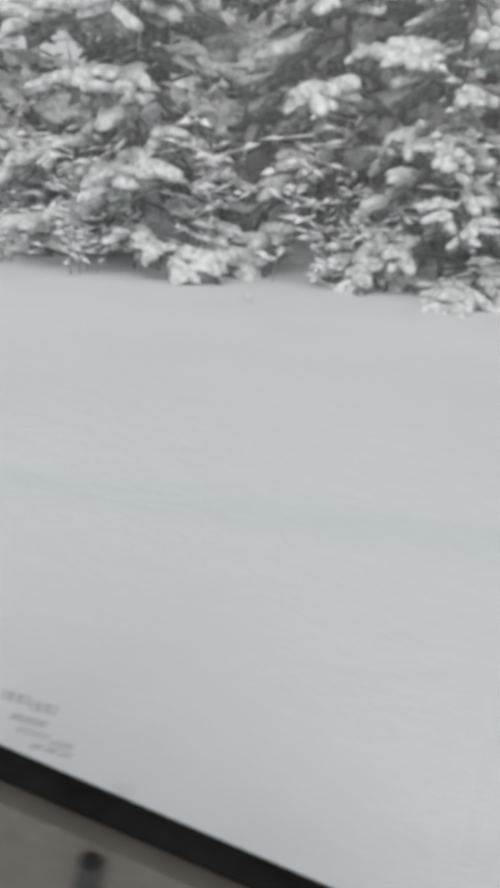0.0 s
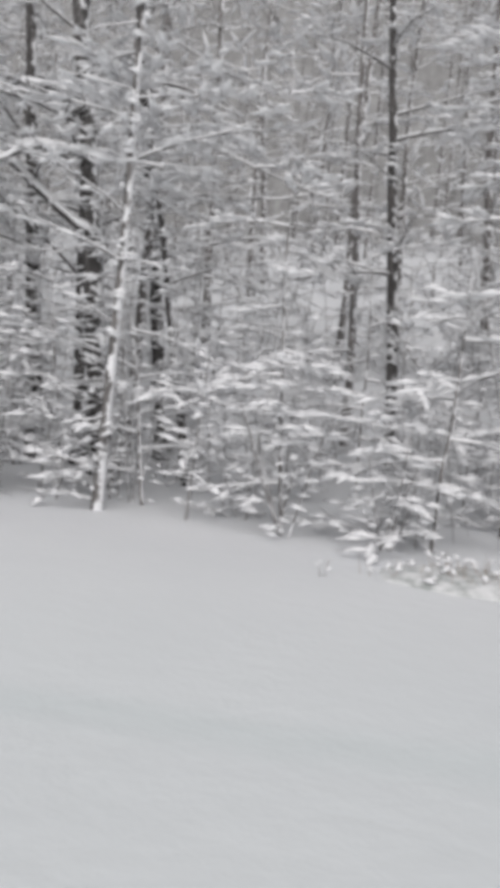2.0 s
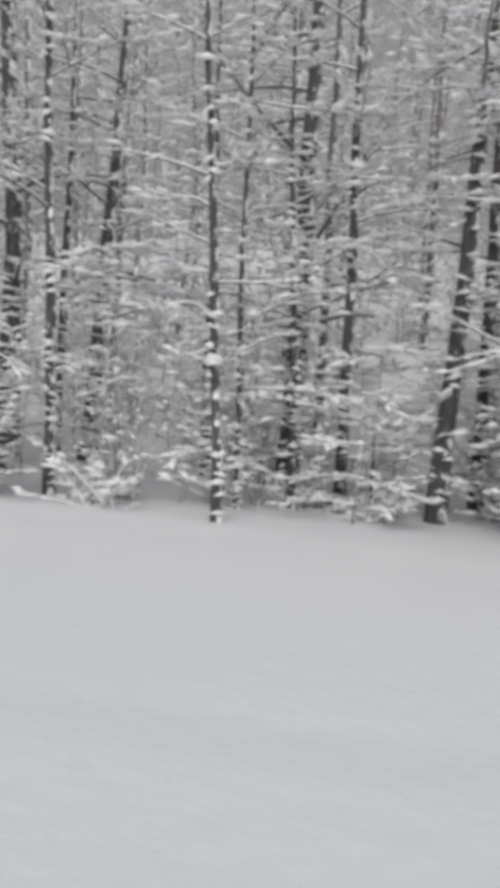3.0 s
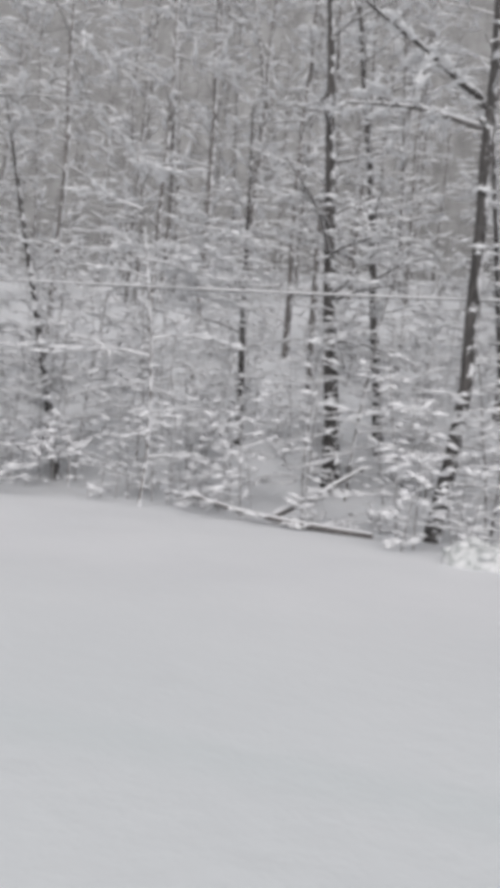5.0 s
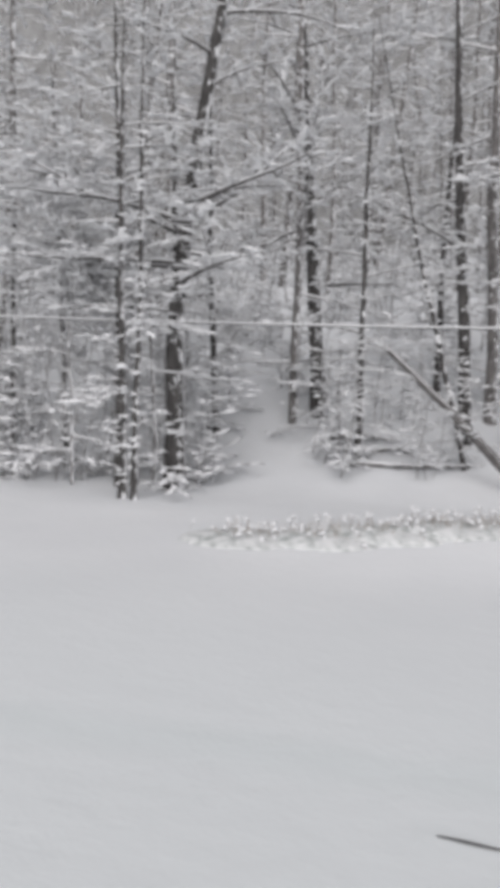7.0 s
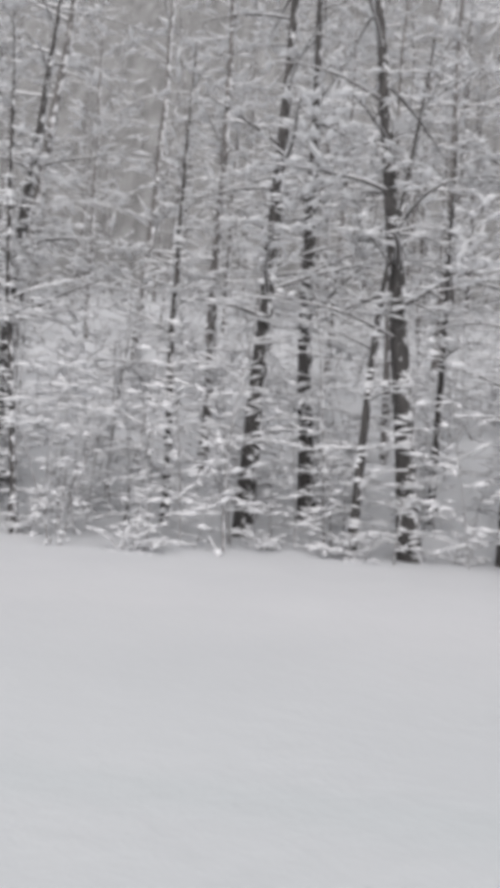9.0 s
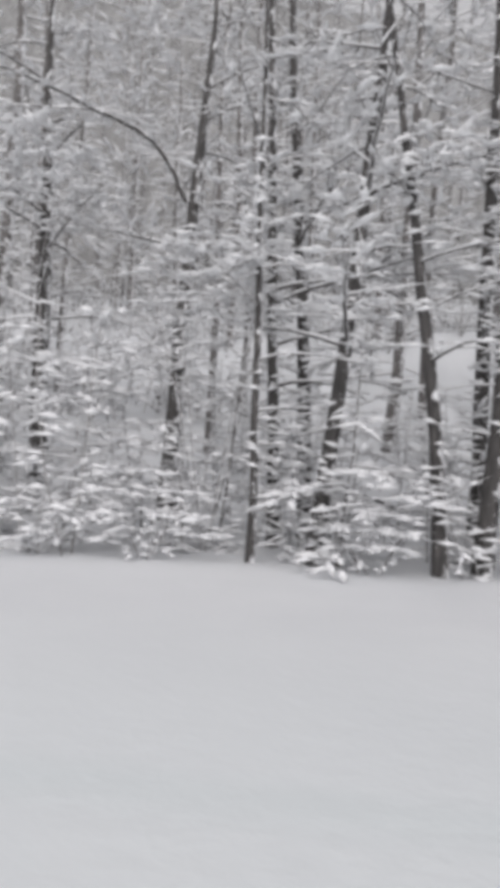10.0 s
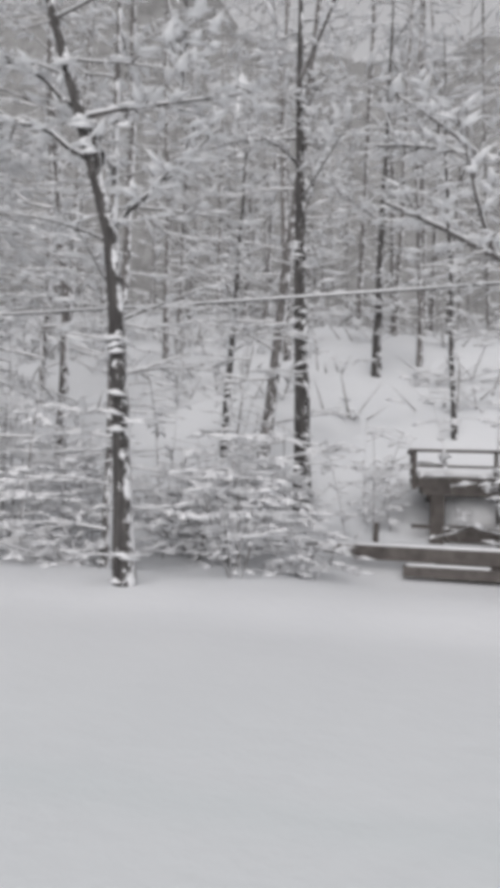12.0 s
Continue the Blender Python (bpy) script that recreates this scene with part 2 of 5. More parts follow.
                w_ = r * rng.uniform(0.82, 1.18)
                self.v.append(q + s * (width / 2 * w_ * math.cos(b)) + up * (height * w_ * (h if h > 0 else h * 0.35)))
        self.v.append(c + d * (length / 2))
        e = len(self.v) - 1
        for t in range(k):
            self.f.append((i0, rows[0] + (t + 1) % k, rows[0] + t))
            self.f.append((e, rows[-1] + t, rows[-1] + (t + 1) % k))
            self.m += [mat, mat]
            for a, b in zip(rows, rows[1:]):
                self.f.append((a + t, a + (t + 1) % k, b + (t + 1) % k, b + t))
                self.m.append(mat)

    def box(self, a, b, mat=0, skew=0.0):
        i = len(self.v)
        for z in (a[2], b[2]):
            for x, y in ((a[0], a[1]), (b[0], a[1]), (b[0], b[1]), (a[0], b[1])):
                self.v.append(Vector((x, y, z)))
        for q in ((0, 3, 2, 1), (4, 5, 6, 7), (0, 1, 5, 4), (1, 2, 6, 5), (2, 3, 7, 6), (3, 0, 4, 7)):
            self.f.append(tuple(i + w for w in q))
            self.m.append(mat)

    def mesh(self, name, mats, smooth=False):
        me = bpy.data.meshes.new(name)
        me.from_pydata([tuple(p) for p in self.v], [], self.f)
        for m in mats:
            me.materials.append(m)
        me.polygons.foreach_set("material_index", self.m)
        if smooth:
            me.polygons.foreach_set("use_smooth", [True] * len(self.f))
        me.update()
        return me


def part(name, build, mats, parent, label="", smooth=False):
    ob = new(name, build.mesh(name, mats, smooth))
    ob.parent = parent
    if label:
        tagged(ob, label)
    return ob


def thing(name, x, y, z, label, category, group="", kind=""):
    return tagged(pose_of(new(name), x, y, z), label, category, group, kind)


def pose_of(ob, x, y, z, turn=0.0):
    ob.matrix_world = pose(x, y, z, 0, 0, turn)
    return ob


# ---- the lie of the land ----
EDGE_X = [-60, -4, 5, 8, 10.5, 14, 16, 18, 20.5, 24, 28, 31, 33, 35, 38.4, 41, 44, 47, 50, 60, 70, 77, 81, 84, 88, 93, 97, 102, 107, 110, 113, 116, 119, 121, 130, 140, 148, 154, 161, 167, 172, 178, 180, 184, 187, 191, 260]
EDGE_Y = [10, 10, 10, 9.6, 8.2, 7.4, 7.8, 7.2, 8.4, 7.2, 7.5, 6.9, 6.5, 8.8, 9, 7.6, 8.2, 7.9, 8.2, 9.5, 11.5, 11.4, 9.6, 10.2, 11, 10.6, 11.6, 13, 11.8, 11.6, 10.5, 11, 10.2, 8.4, 9, 9.6, 10, 8.9, 8.9, 9.1, 9, 9, 8, 7.3, 8, 7.8, 8]


def edge(x):
    return float(np.interp(x, EDGE_X, EDGE_Y))


def ease(a, b, t):
    s = min(1, max(0, (t - a) / (b - a)))
    return s * s * (3 - 2 * s)


def land(x, y):
    """The height of the snow: road, verge, the low bank at the wood's edge, the floor of the wood, and the hill."""
    e = edge(x)
    bank = 0.16 * ease(178, 186, x)
    z = -0.10 * ease(3.4, 8.4, y) + bank * ease(min(7.2, e - 1.4), e - 0.2, y) - (0.03 + 0.7 * bank) * ease(e + 0.5, e + 3.0, y)
    z -= 0.20 * math.exp(-((x - 95.5) / 5) ** 2) * ease(3.8, 7.2, y) * (1 - ease(7.5, 10.5, y))
    z += 0.30 * math.exp(-((x - 114.5) / 3.0) ** 2) * math.exp(-((y - 9.0) / 1.6) ** 2)
    z += 0.10 * noise.noise((x * 0.21, y * 0.21, 3.0)) * ease(6.5, 10.0, y)
    z += 0.035 * noise.noise((x * 0.9, y * 0.9, 7.0)) * ease(6.0, 8.0, y)
    z -= 0.006 * (1 - 0.85 * ease(48, 90, x)) * math.exp(-((y - 3.05) / 0.14) ** 2) + 0.02 * math.exp(-((y - 1.3) / 0.2) ** 2) + 0.02 * math.exp(-((y + 0.9) / 0.2) ** 2)
    hill = ease(174, 193, x)
    z += hill * (0.5 * max(0, min(y, 30) - 13.6 - 1.3 * ease(187, 191, x)) + 0.2 * max(0, min(y, 70) - 30))
    rise = 0.45 * (min(y, 30) - 15.2) if y > 17.2 else 0.45 * max(0.0, y - 13.2) ** 2 / 8
    # the heap beside the mailbox, and the ditch before the deck
    z += 0.5 * math.exp(-((x - 119.5) / 1.4) ** 2 - ((y - 12.9) / 1.4) ** 2)
    z -= 0.32 * ease(8.4, 10.2, y) * (1 - ease(12.3, 13.0, y)) * ease(189.0, 191.0, x)
    z += (1 - hill) * (rise * (1 + 0.2 * noise.noise((x * 0.07, y * 0.05, 9.0))) + 0.30 * max(0, min(y, 75) - 30))
    return z


def build_ground():
    xs = list(np.arange(-40, 226, 0.6))
    xs = [-1500, -600, -250, -110, -70, -52] + xs + [232, 245, 270, 330, 480, 800, 1700]
    ys = [-1500, -500, -150, -60, -25, -12, -7, -4, -2.5, -1.6] + list(np.arange(-1.2, 4.4, 0.16)) + list(np.arange(4.4, 17, 0.45)) + [17.6, 18.4, 19.5, 21, 23, 25.5, 28, 31, 35, 40, 45, 52, 62, 80, 120, 250, 600, 1500]
    b = Build()
    ny = len(ys)
    b.v = [Vector((x, y, land(x, y))) for x in xs for y in ys]
    for i in range(len(xs) - 1):
        for j in range(ny - 1):
            b.f.append((i * ny + j, (i + 1) * ny + j, (i + 1) * ny + j + 1, i * ny + j + 1))
    b.m = [0] * len(b.f)
    g = new("ground", b.mesh("ground", [GROUND], True))
    tagged(g, "unbroken fresh snow over road, verge and woodland floor", "snow ground", kind="structure")


build_ground()


# ---- trees ----
def bend(start, heading, length, n, rng, droop=0.0, wander=0.12):
    """Points of a branch that wanders and sinks under its load."""
    d = heading.normalized()
    pts, p = [start.copy()], start.copy()
    for i in range(n):
        d = (d + Vector((rng.uniform(-wander, wander), rng.uniform(-wander, wander), rng.uniform(-wander, wander) * 0.7 - droop / n))).normalized()
        p = p + d * (length / n)
        pts.append(p.copy())
    return pts


def along(pts, s):
    k = s * (len(pts) - 1)
    i = min(int(k), len(pts) - 2)
    return pts[i].lerp(pts[i + 1], k - i), (pts[i + 1] - pts[i]).normalized()


def spray(b, pts, length, rng, count, fine, size=1.0, first=0.15, share=0.5, fluff=1.0):
    """Side twigs, and twigs and tufts of snow on those, spread in a flat fan to both sides of a branch."""
    for i in range(count):
        s = first + (1 - first) * (i + rng.random()) / count
        p, d = along(pts, min(s, 0.999))
        side = 1 if i % 2 else -1
        a = side * rng.uniform(0.5, 1.15)
        h = Vector((d.x * math.cos(a) - d.y * math.sin(a), d.x * math.sin(a) + d.y * math.cos(a), d.z * 0.5 + rng.uniform(-0.12, 0.22)))
        ln = length * rng.uniform(0.5, 1.15) * (1.1 - 0.55 * s)
        q = bend(p, h, ln, 2, rng, rng.uniform(-0.05, 0.3))
        b.twig(q, 0.032 * size, 0.032 * size * rng.uniform(0.7, 1.4), 0.012 * size, 0.3, 1, 0 if rng.random() < 0.6 else 1)
        for j in range(fine):
            p2, d2 = along(q, rng.uniform(0.12, 0.99))
            a2 = rng.choice((-1, 1)) * rng.uniform(0.4, 1.2)
            h2 = Vector((d2.x * math.cos(a2) - d2.y * math.sin(a2), d2.x * math.sin(a2) + d2.y * math.cos(a2), d2.z * 0.6 + rng.uniform(-0.35, 0.4))).normalized()
            if rng.random() < share:
                h2.z *= 0.55
                b.tuft(p2 + h2 * 0.05, h2, rng.uniform(0.2, 0.56) * size, rng.uniform(0.08, 0.17) * size * fluff, rng.uniform(0.03, 0.065) * size * fluff)
            else:
                b.sliver(p2, p2 + h2 * (ln * rng.uniform(0.3, 0.75)), 0.034 * size, 0.032 * size * rng.uniform(0.6, 1.5), 1, 0 if rng.random() < 0.35 else 1)


def limb(b, pts, r, rng, snow=0.03, k=5):
    """A limb: a round stem with a ridge of snow along its top."""
    n = len(pts)
    rr = [r * (1 - 0.75 * i / (n - 1)) for i in range(n)]
    b.tube(pts, rr, k, 0)
    top = [p + Vector((0, 0, q * 0.55)) for p, q in zip(pts, rr)]
    b.twig(top, r * 1.9 + 0.02 + snow * 0.3, snow + r * 0.5, 0.0, 0.4, 1, 1)


def grow(rng, height, radius, low, limbs, reach, count, fine, lean=0.0, knee=4.0, lean2=None, up=(0.15, 0.6), wander=0.03, size=1.0, special=(), stout=True, depth_lean=0.0, shoots=0, share=0.5, fluff=1.0):
    """Trunk and crown of a bare broad-leaved tree under snow. Returns two builds."""
    t, c = Build(), Build()
    lean2 = lean if lean2 is None else lean2
    n = 10
    pts = []
    wx = wy = 0.0
    for i in range(n + 1):
        z = height * i / n
        if i > 0:
            wx += rng.uniform(-1, 1) * wander * height / n
            wy += rng.uniform(-1, 1) * wander * height / n
        pts.append(Vector((lean * min(z, knee) + lean2 * max(0.0, z - knee) + wx, depth_lean * z + wy, z - 0.25 * (i == 0))))
    rad = [radius * (1.3 if i == 0 else 1.0 - 0.8 * (i / n) ** 1.3) for i in range(n + 1)]
    t.tube(pts, rad, 8, 0)
    for i in range(limbs):
        s = low + (0.98 - low) * ((i + rng.random() * 0.8) / limbs)
        p, d = along(pts, s)
        a = rng.uniform(0, 2 * math.pi)
        e = rng.uniform(*up)
        h = Vector((math.cos(a) * math.cos(e), math.sin(a) * math.cos(e), math.sin(e)))
        ln = reach * rng.uniform(0.55, 1.15) * (1.0 - 0.35 * s)
        q = bend(p, h, ln, 5 if stout else 3, rng, rng.uniform(0.1, 0.6))
        if stout:
            limb(c, q, max(0.012, min(0.06, radius * rng.uniform(0.14, 0.3) * (1.1 - s * 0.6))), rng, 0.03 * size, 4)
        else:
            c.twig(q, 0.045 * size, 0.04 * size, 0.02 * size)
        spray(c, q, ln * 0.42, rng, count, fine, size, 0.15, share, fluff)
    for i in range(shoots):
        z0 = rng.uniform(0.3, 7.5)
        p, d = along(pts, z0 / height)
        a = rng.uniform(0, 2 * math.pi)
        p = p + Vector((math.cos(a), math.sin(a), 0)) * radius * 0.8
        q = bend(p, Vector((math.cos(a), math.sin(a), rng.uniform(-0.1, 0.7))), rng.uniform(0.35, 1.1), 2, rng, 0.3)
        c.twig(q, 0.03, 0.03, 0.012)
        spray(c, q, 0.35, rng, 2, 3, 0.9, 0.1, 0.7)
        # clots of snow caught where the shoots leave the stem
        for j in range(3):
            a2 = -math.pi / 2 + rng.uniform(-1.3, 1.3)
            p2, d = along(pts, min(0.6, (z0 + rng.uniform(-0.25, 0.25)) / height))
            c.tuft(p2 + Vector((math.cos(a2), math.sin(a2), 0)) * (radius * 0.95 + 0.02), Vector((-math.sin(a2), math.cos(a2), rng.uniform(-0.35, 0.35))), radius * rng.uniform(0.9, 1.8) + rng.uniform(0.1, 0.3), 0.10, rng.uniform(0.035, 0.08))
    for (z0, hx, hy, hz, ln, r, droop) in special:
        p, d = along(pts, min(0.97, z0 / height))
        q = bend(p, Vector((hx, hy, hz)), ln, 9, rng, droop, 0.11)
        limb(c, q, r * 0.9, rng, 0.035 + 0.35 * r, 6)
        spray(c, q, ln * 0.36, rng, 11, 5, 1.0, 0.2, 0.68, 1.1)
        tip = q[5]
        q2 = bend(tip, (q[6] - q[5]) + Vector((rng.uniform(-0.3, 0.3), rng.uniform(-0.4, 0.4), 0.35)), ln * 0.5, 4, rng, 0.2)
        limb(c, q2, r * 0.45, rng, 0.045)
        spray(c, q2, ln * 0.26, rng, 7, 5, 1.0, 0.15, 0.68, 1.1)
    return t, c


def tree(builds, x, y, label, bark):
    e = thing("tree", x, y, land(x, y), label, "tree", "trees of the wood")
    part("trunk", builds[0], [bark, SNOW], e, smooth=True)
    part("crown", builds[1], [TWIG, SNOW], e, smooth=True)
    return e


# the limbs that stand out on some trees: place of the tree, then height, heading, length, thickness, droop
GREAT_BRANCHES = {
    94.3: [(6.6, -0.75, -0.1, 0.8, 3.4, 0.075, 0.1), (6.2, 0.9, -0.1, 0.4, 2.0, 0.05, 0.1)],
    80.5: [(7.2, -0.8, -0.3, 0.2, 2.6, 0.05, 0.3)],
    99.2: [(5.6, -0.8, -0.2, 0.5, 2.0, 0.04, 0.2)],
    187.7: [(5.6, 0.9, 0.2, 0.2, 2.2, 0.03, 0.2)],
    188.8: [(10.0, 0.45, 0.0, 1.0, 3.2, 0.08, 0.0), (8.6, -1.0, 0.0, 0.12, 2.6, 0.03, 0.3), (6.6, 0.35, 0.0, 1.0, 2.4, 0.05, 0.0)],
    193.8: [(3.5, -1.0, -0.1, 0.75, 3.6, 0.07, 0.5), (5.5, -1.0, 0.2, 0.5, 3.4, 0.06, 0.4)],
    107.8: [(4.6, -1.0, -0.5, 0.12, 3.4, 0.05, 0.3), (5.4, -0.8, -0.6, 0.3, 3.6, 0.05, 0.3), (4.2, 0.6, -0.7, 0.1, 2.6, 0.045, 0.3), (5.8, 0.9, -0.4, 0.3, 3.0, 0.05, 0.3), (3.6, -0.9, -0.3, 0.1, 2.4, 0.04, 0.3)],
    178.4: [(8.2, 0.7, -0.4, 0.4, 3.0, 0.07, 0.3)],
    156.4: [(6.0, -1.0, -0.2, 0.15, 3.0, 0.04, 0.2)],
}
# stems that show only faintly: bark paled, and more of it under snow
FADED_STEMS = (16.52, 25.24, 28.42, 119.29, 176.72, 186.84, 88.49, 90.34)
wood = random.Random(11)
OWNER = {}


def stand(rows):
    """Trees that stand out singly: x, y, radius, lean along the road, height of the bend, lean above it."""
    for x, y, r, lean, knee, lean2 in rows:
        big = r > 0.12
        own = next((v for k, v in GREAT_BRANCHES.items() if abs(k - x) < 0.55 and r > 0.08), ())
        h = wood.uniform(12, 15) if big else wood.uniform(9, 12)
        if big and not own:
            own = [(wood.uniform(3.4, 7.5), wood.uniform(-1, 1), wood.uniform(-1.0, -0.2), wood.uniform(0.05, 0.4), wood.uniform(2.2, 3.4), 0.035, 0.4) for _ in range(2)]
            shoots = 9
        else:
            shoots = 6 if own else 9
        b = grow(wood, h, r, 0.55 if shoots == 6 else wood.uniform(0.2, 0.32), 9 if shoots == 6 else 13, 3.2 if big else 2.2, 5, 3, lean, knee, lean2, special=own, shoots=shoots + 3, share=0.62)
        OWNER[x] = tree(b, x, y, "tall bare tree with dark bark and snow-laden limbs" if big else "slender bare tree with snow along its branches", PALED_BARK if x in FADED_STEMS else BARK)


stand([
    (9.98, 12.30, 0.061, -0.138, 4.0, -0.138),
    (11.90, 11.00, 0.060, -0.157, 4.0, -0.140),
    (13.80, 10.90, 0.063, -0.222, 4.0, -0.222),
    (14.56, 11.30, 0.056, -0.110, 4.0, -0.110),
    (15.99, 12.60, 0.104, 0.141, 4.0, 0.141),
    (16.52, 10.50, 0.052, 0.015, 4.0, 0.015),
    (18.01, 14.00, 0.208, -0.006, 4.0, -0.006),
    (18.89, 10.20, 0.050, -0.141, 4.0, -0.141),
    (19.03, 14.00, 0.162, 0.016, 4.0, 0.016),
    (19.28, 12.00, 0.069, 0.001, 4.0, 0.001),
    (20.03, 14.50, 0.120, 0.012, 4.0, 0.012),
    (21.98, 11.20, 0.055, -0.095, 4.0, -0.095),
    (24.78, 14.00, 0.185, -0.071, 4.0, -0.071),
    (25.24, 8.70, 0.057, -0.068, 4.0, -0.068),
    (26.11, 13.20, 0.152, -0.032, 4.0, -0.032),
])
stand([
    (27.37, 15.00, 0.173, -0.126, 4.0, -0.126),
    (27.40, 11.35, 0.196, -0.111, 4.0, -0.111),
    (28.42, 8.65, 0.071, 0.024, 4.0, 0.024),
    (28.77, 12.00, 0.079, -0.159, 4.0, -0.159),
    (32.49, 15.50, 0.141, -0.085, 4.0, -0.085),
    (35.18, 13.30, 0.132, 0.022, 4.9, 0.303),
    (36.80, 15.00, 0.124, -0.116, 4.0, -0.116),
    (37.22, 14.60, 0.120, -0.017, 4.0, -0.017),
    (40.13, 13.40, 0.254, 0.023, 4.1, -0.087),
    (40.73, 14.50, 0.108, -0.016, 4.0, -0.016),
    (41.28, 15.00, 0.198, 0.041, 4.0, 0.041),
    (41.41, 9.60, 0.150, -0.041, 4.0, -0.041),
    (42.71, 9.97, 0.090, -0.067, 4.0, -0.067),
    (44.29, 14.00, 0.104, -0.033, 4.0, -0.033),
    (45.56, 8.92, 0.074, -0.091, 4.0, -0.091),
])
stand([
    (45.57, 10.50, 0.052, -0.038, 4.0, -0.038),
    (45.98, 14.50, 0.263, -0.017, 4.0, -0.017),
    (46.36, 11.00, 0.073, -0.060, 4.0, -0.060),
    (47.12, 11.50, 0.104, -0.039, 4.0, -0.039),
    (48.63, 11.00, 0.154, 0.030, 4.0, 0.030),
    (49.49, 12.50, 0.124, -0.040, 4.0, -0.040),
    (49.62, 10.10, 0.092, -0.045, 4.0, -0.045),
    (50.40, 9.60, 0.087, -0.071, 4.0, -0.071),
    (67.88, 13.00, 0.150, -0.098, 4.0, -0.098),
    (68.75, 13.50, 0.200, 0.015, 5.3, 0.291),
    (69.54, 13.00, 0.129, 0.062, 4.0, 0.062),
    (72.08, 15.00, 0.099, -0.235, 4.0, -0.235),
    (75.71, 18.00, 0.104, -0.046, 4.0, -0.046),
    (78.40, 16.00, 0.198, -0.073, 4.0, -0.073),
    (79.40, 18.00, 0.134, -0.122, 4.0, -0.122),
])
stand([
    (80.47, 12.50, 0.134, 0.179, 2.4, 0.001),
    (82.31, 16.00, 0.092, -0.106, 4.0, -0.106),
    (84.29, 12.47, 0.123, -0.047, 4.8, -0.111),
    (87.15, 15.00, 0.210, -0.085, 4.0, -0.085),
    (88.49, 14.40, 0.083, -0.094, 4.0, -0.094),
    (88.99, 16.00, 0.092, -0.027, 4.0, -0.027),
    (90.34, 14.50, 0.191, 0.034, 4.0, 0.034),
    (91.26, 13.00, 0.086, -0.100, 4.0, -0.100),
    (94.33, 11.50, 0.209, -0.107, 4.0, -0.107),
    (95.77, 13.40, 0.088, 0.074, 4.0, 0.074),
    (96.26, 16.00, 0.119, -0.060, 4.0, -0.060),
    (98.02, 15.50, 0.115, 0.020, 4.0, 0.020),
    (99.51, 13.30, 0.154, -0.150, 3.5, -0.185),
    (100.57, 17.00, 0.098, -0.186, 4.0, -0.186),
    (101.65, 16.50, 0.163, -0.072, 4.0, -0.072),
])
stand([
    (103.13, 15.60, 0.077, -0.047, 4.0, -0.047),
    (104.40, 15.80, 0.078, -0.082, 4.0, -0.082),
    (106.61, 13.60, 0.101, -0.056, 4.0, -0.056),
    (107.47, 15.00, 0.099, -0.064, 4.0, -0.064),
    (107.77, 13.67, 0.203, -0.043, 3.8, 0.116),
    (107.85, 17.20, 0.095, -0.090, 4.0, -0.060),
    (110.27, 19.00, 0.219, -0.092, 4.0, -0.092),
    (111.42, 16.60, 0.091, -0.030, 4.0, -0.021),
    (113.95, 16.60, 0.062, -0.280, 4.0, -0.240),
    (113.50, 20.40, 0.105, 0.000, 4.0, 0.030),
    (115.64, 19.65, 0.110, 0.010, 4.0, 0.030),
    (114.08, 18.00, 0.163, -0.074, 4.0, -0.074),
    (116.79, 15.00, 0.136, 0.009, 4.0, 0.009),
    (119.29, 11.60, 0.086, 0.015, 4.0, 0.015),
    (122.87, 9.90, 0.082, -0.058, 4.0, -0.058),
    (146.57, 13.20, 0.120, 0.000, 4.0, 0.000),
    (147.42, 11.20, 0.074, -0.019, 4.0, -0.019),
    (148.75, 14.20, 0.152, -0.105, 4.0, -0.105),
])
stand([
    (148.76, 11.50, 0.066, -0.004, 4.0, -0.004),
    (150.92, 14.50, 0.143, -0.053, 4.0, -0.053),
    (153.44, 15.00, 0.223, -0.042, 4.0, -0.042),
    (156.44, 14.90, 0.197, 0.034, 7.4, 0.049),
    (158.93, 10.30, 0.068, -0.022, 4.0, -0.022),
    (159.09, 12.60, 0.125, -0.049, 4.0, -0.049),
    (159.60, 14.00, 0.162, -0.085, 4.0, -0.085),
    (159.85, 10.60, 0.131, 0.083, 4.0, 0.083),
    (161.73, 10.20, 0.109, -0.080, 2.5, -0.155),
    (162.31, 10.40, 0.137, 0.066, 4.0, 0.066),
    (162.57, 12.20, 0.141, 0.004, 4.0, 0.004),
    (164.79, 9.31, 0.100, -0.099, 2.7, -0.149),
    (165.67, 14.00, 0.138, -0.076, 4.0, -0.076),
    (165.94, 9.60, 0.055, -0.059, 4.0, -0.059),
    (168.36, 13.00, 0.107, -0.085, 4.0, -0.085),
])
stand([
    (169.55, 12.50, 0.258, -0.044, 4.0, -0.044),
    (170.03, 14.50, 0.108, -0.150, 4.0, -0.150),
    (170.62, 11.00, 0.145, -0.052, 4.0, -0.26),
    (170.63, 16.00, 0.171, 0.020, 3.9, 0.089),
    (171.42, 20.00, 0.198, -0.125, 4.0, -0.125),
    (174.25, 17.20, 0.170, -0.039, 4.0, -0.039),
    (175.48, 21.00, 0.225, -0.075, 4.0, -0.075),
    (176.72, 10.00, 0.074, 0.004, 4.0, 0.004),
    (178.28, 11.40, 0.301, 0.019, 4.0, 0.019),
    (178.99, 14.50, 0.143, -0.046, 4.0, -0.046),
    (179.46, 18.00, 0.089, -0.080, 4.0, -0.080),
    (181.33, 15.00, 0.136, -0.077, 4.0, -0.077),
    (183.68, 9.90, 0.106, -0.062, 4.0, -0.062),
    (186.33, 18.00, 0.104, 0.041, 4.0, 0.041),
    (186.84, 9.20, 0.076, -0.015, 4.0, -0.015),
])
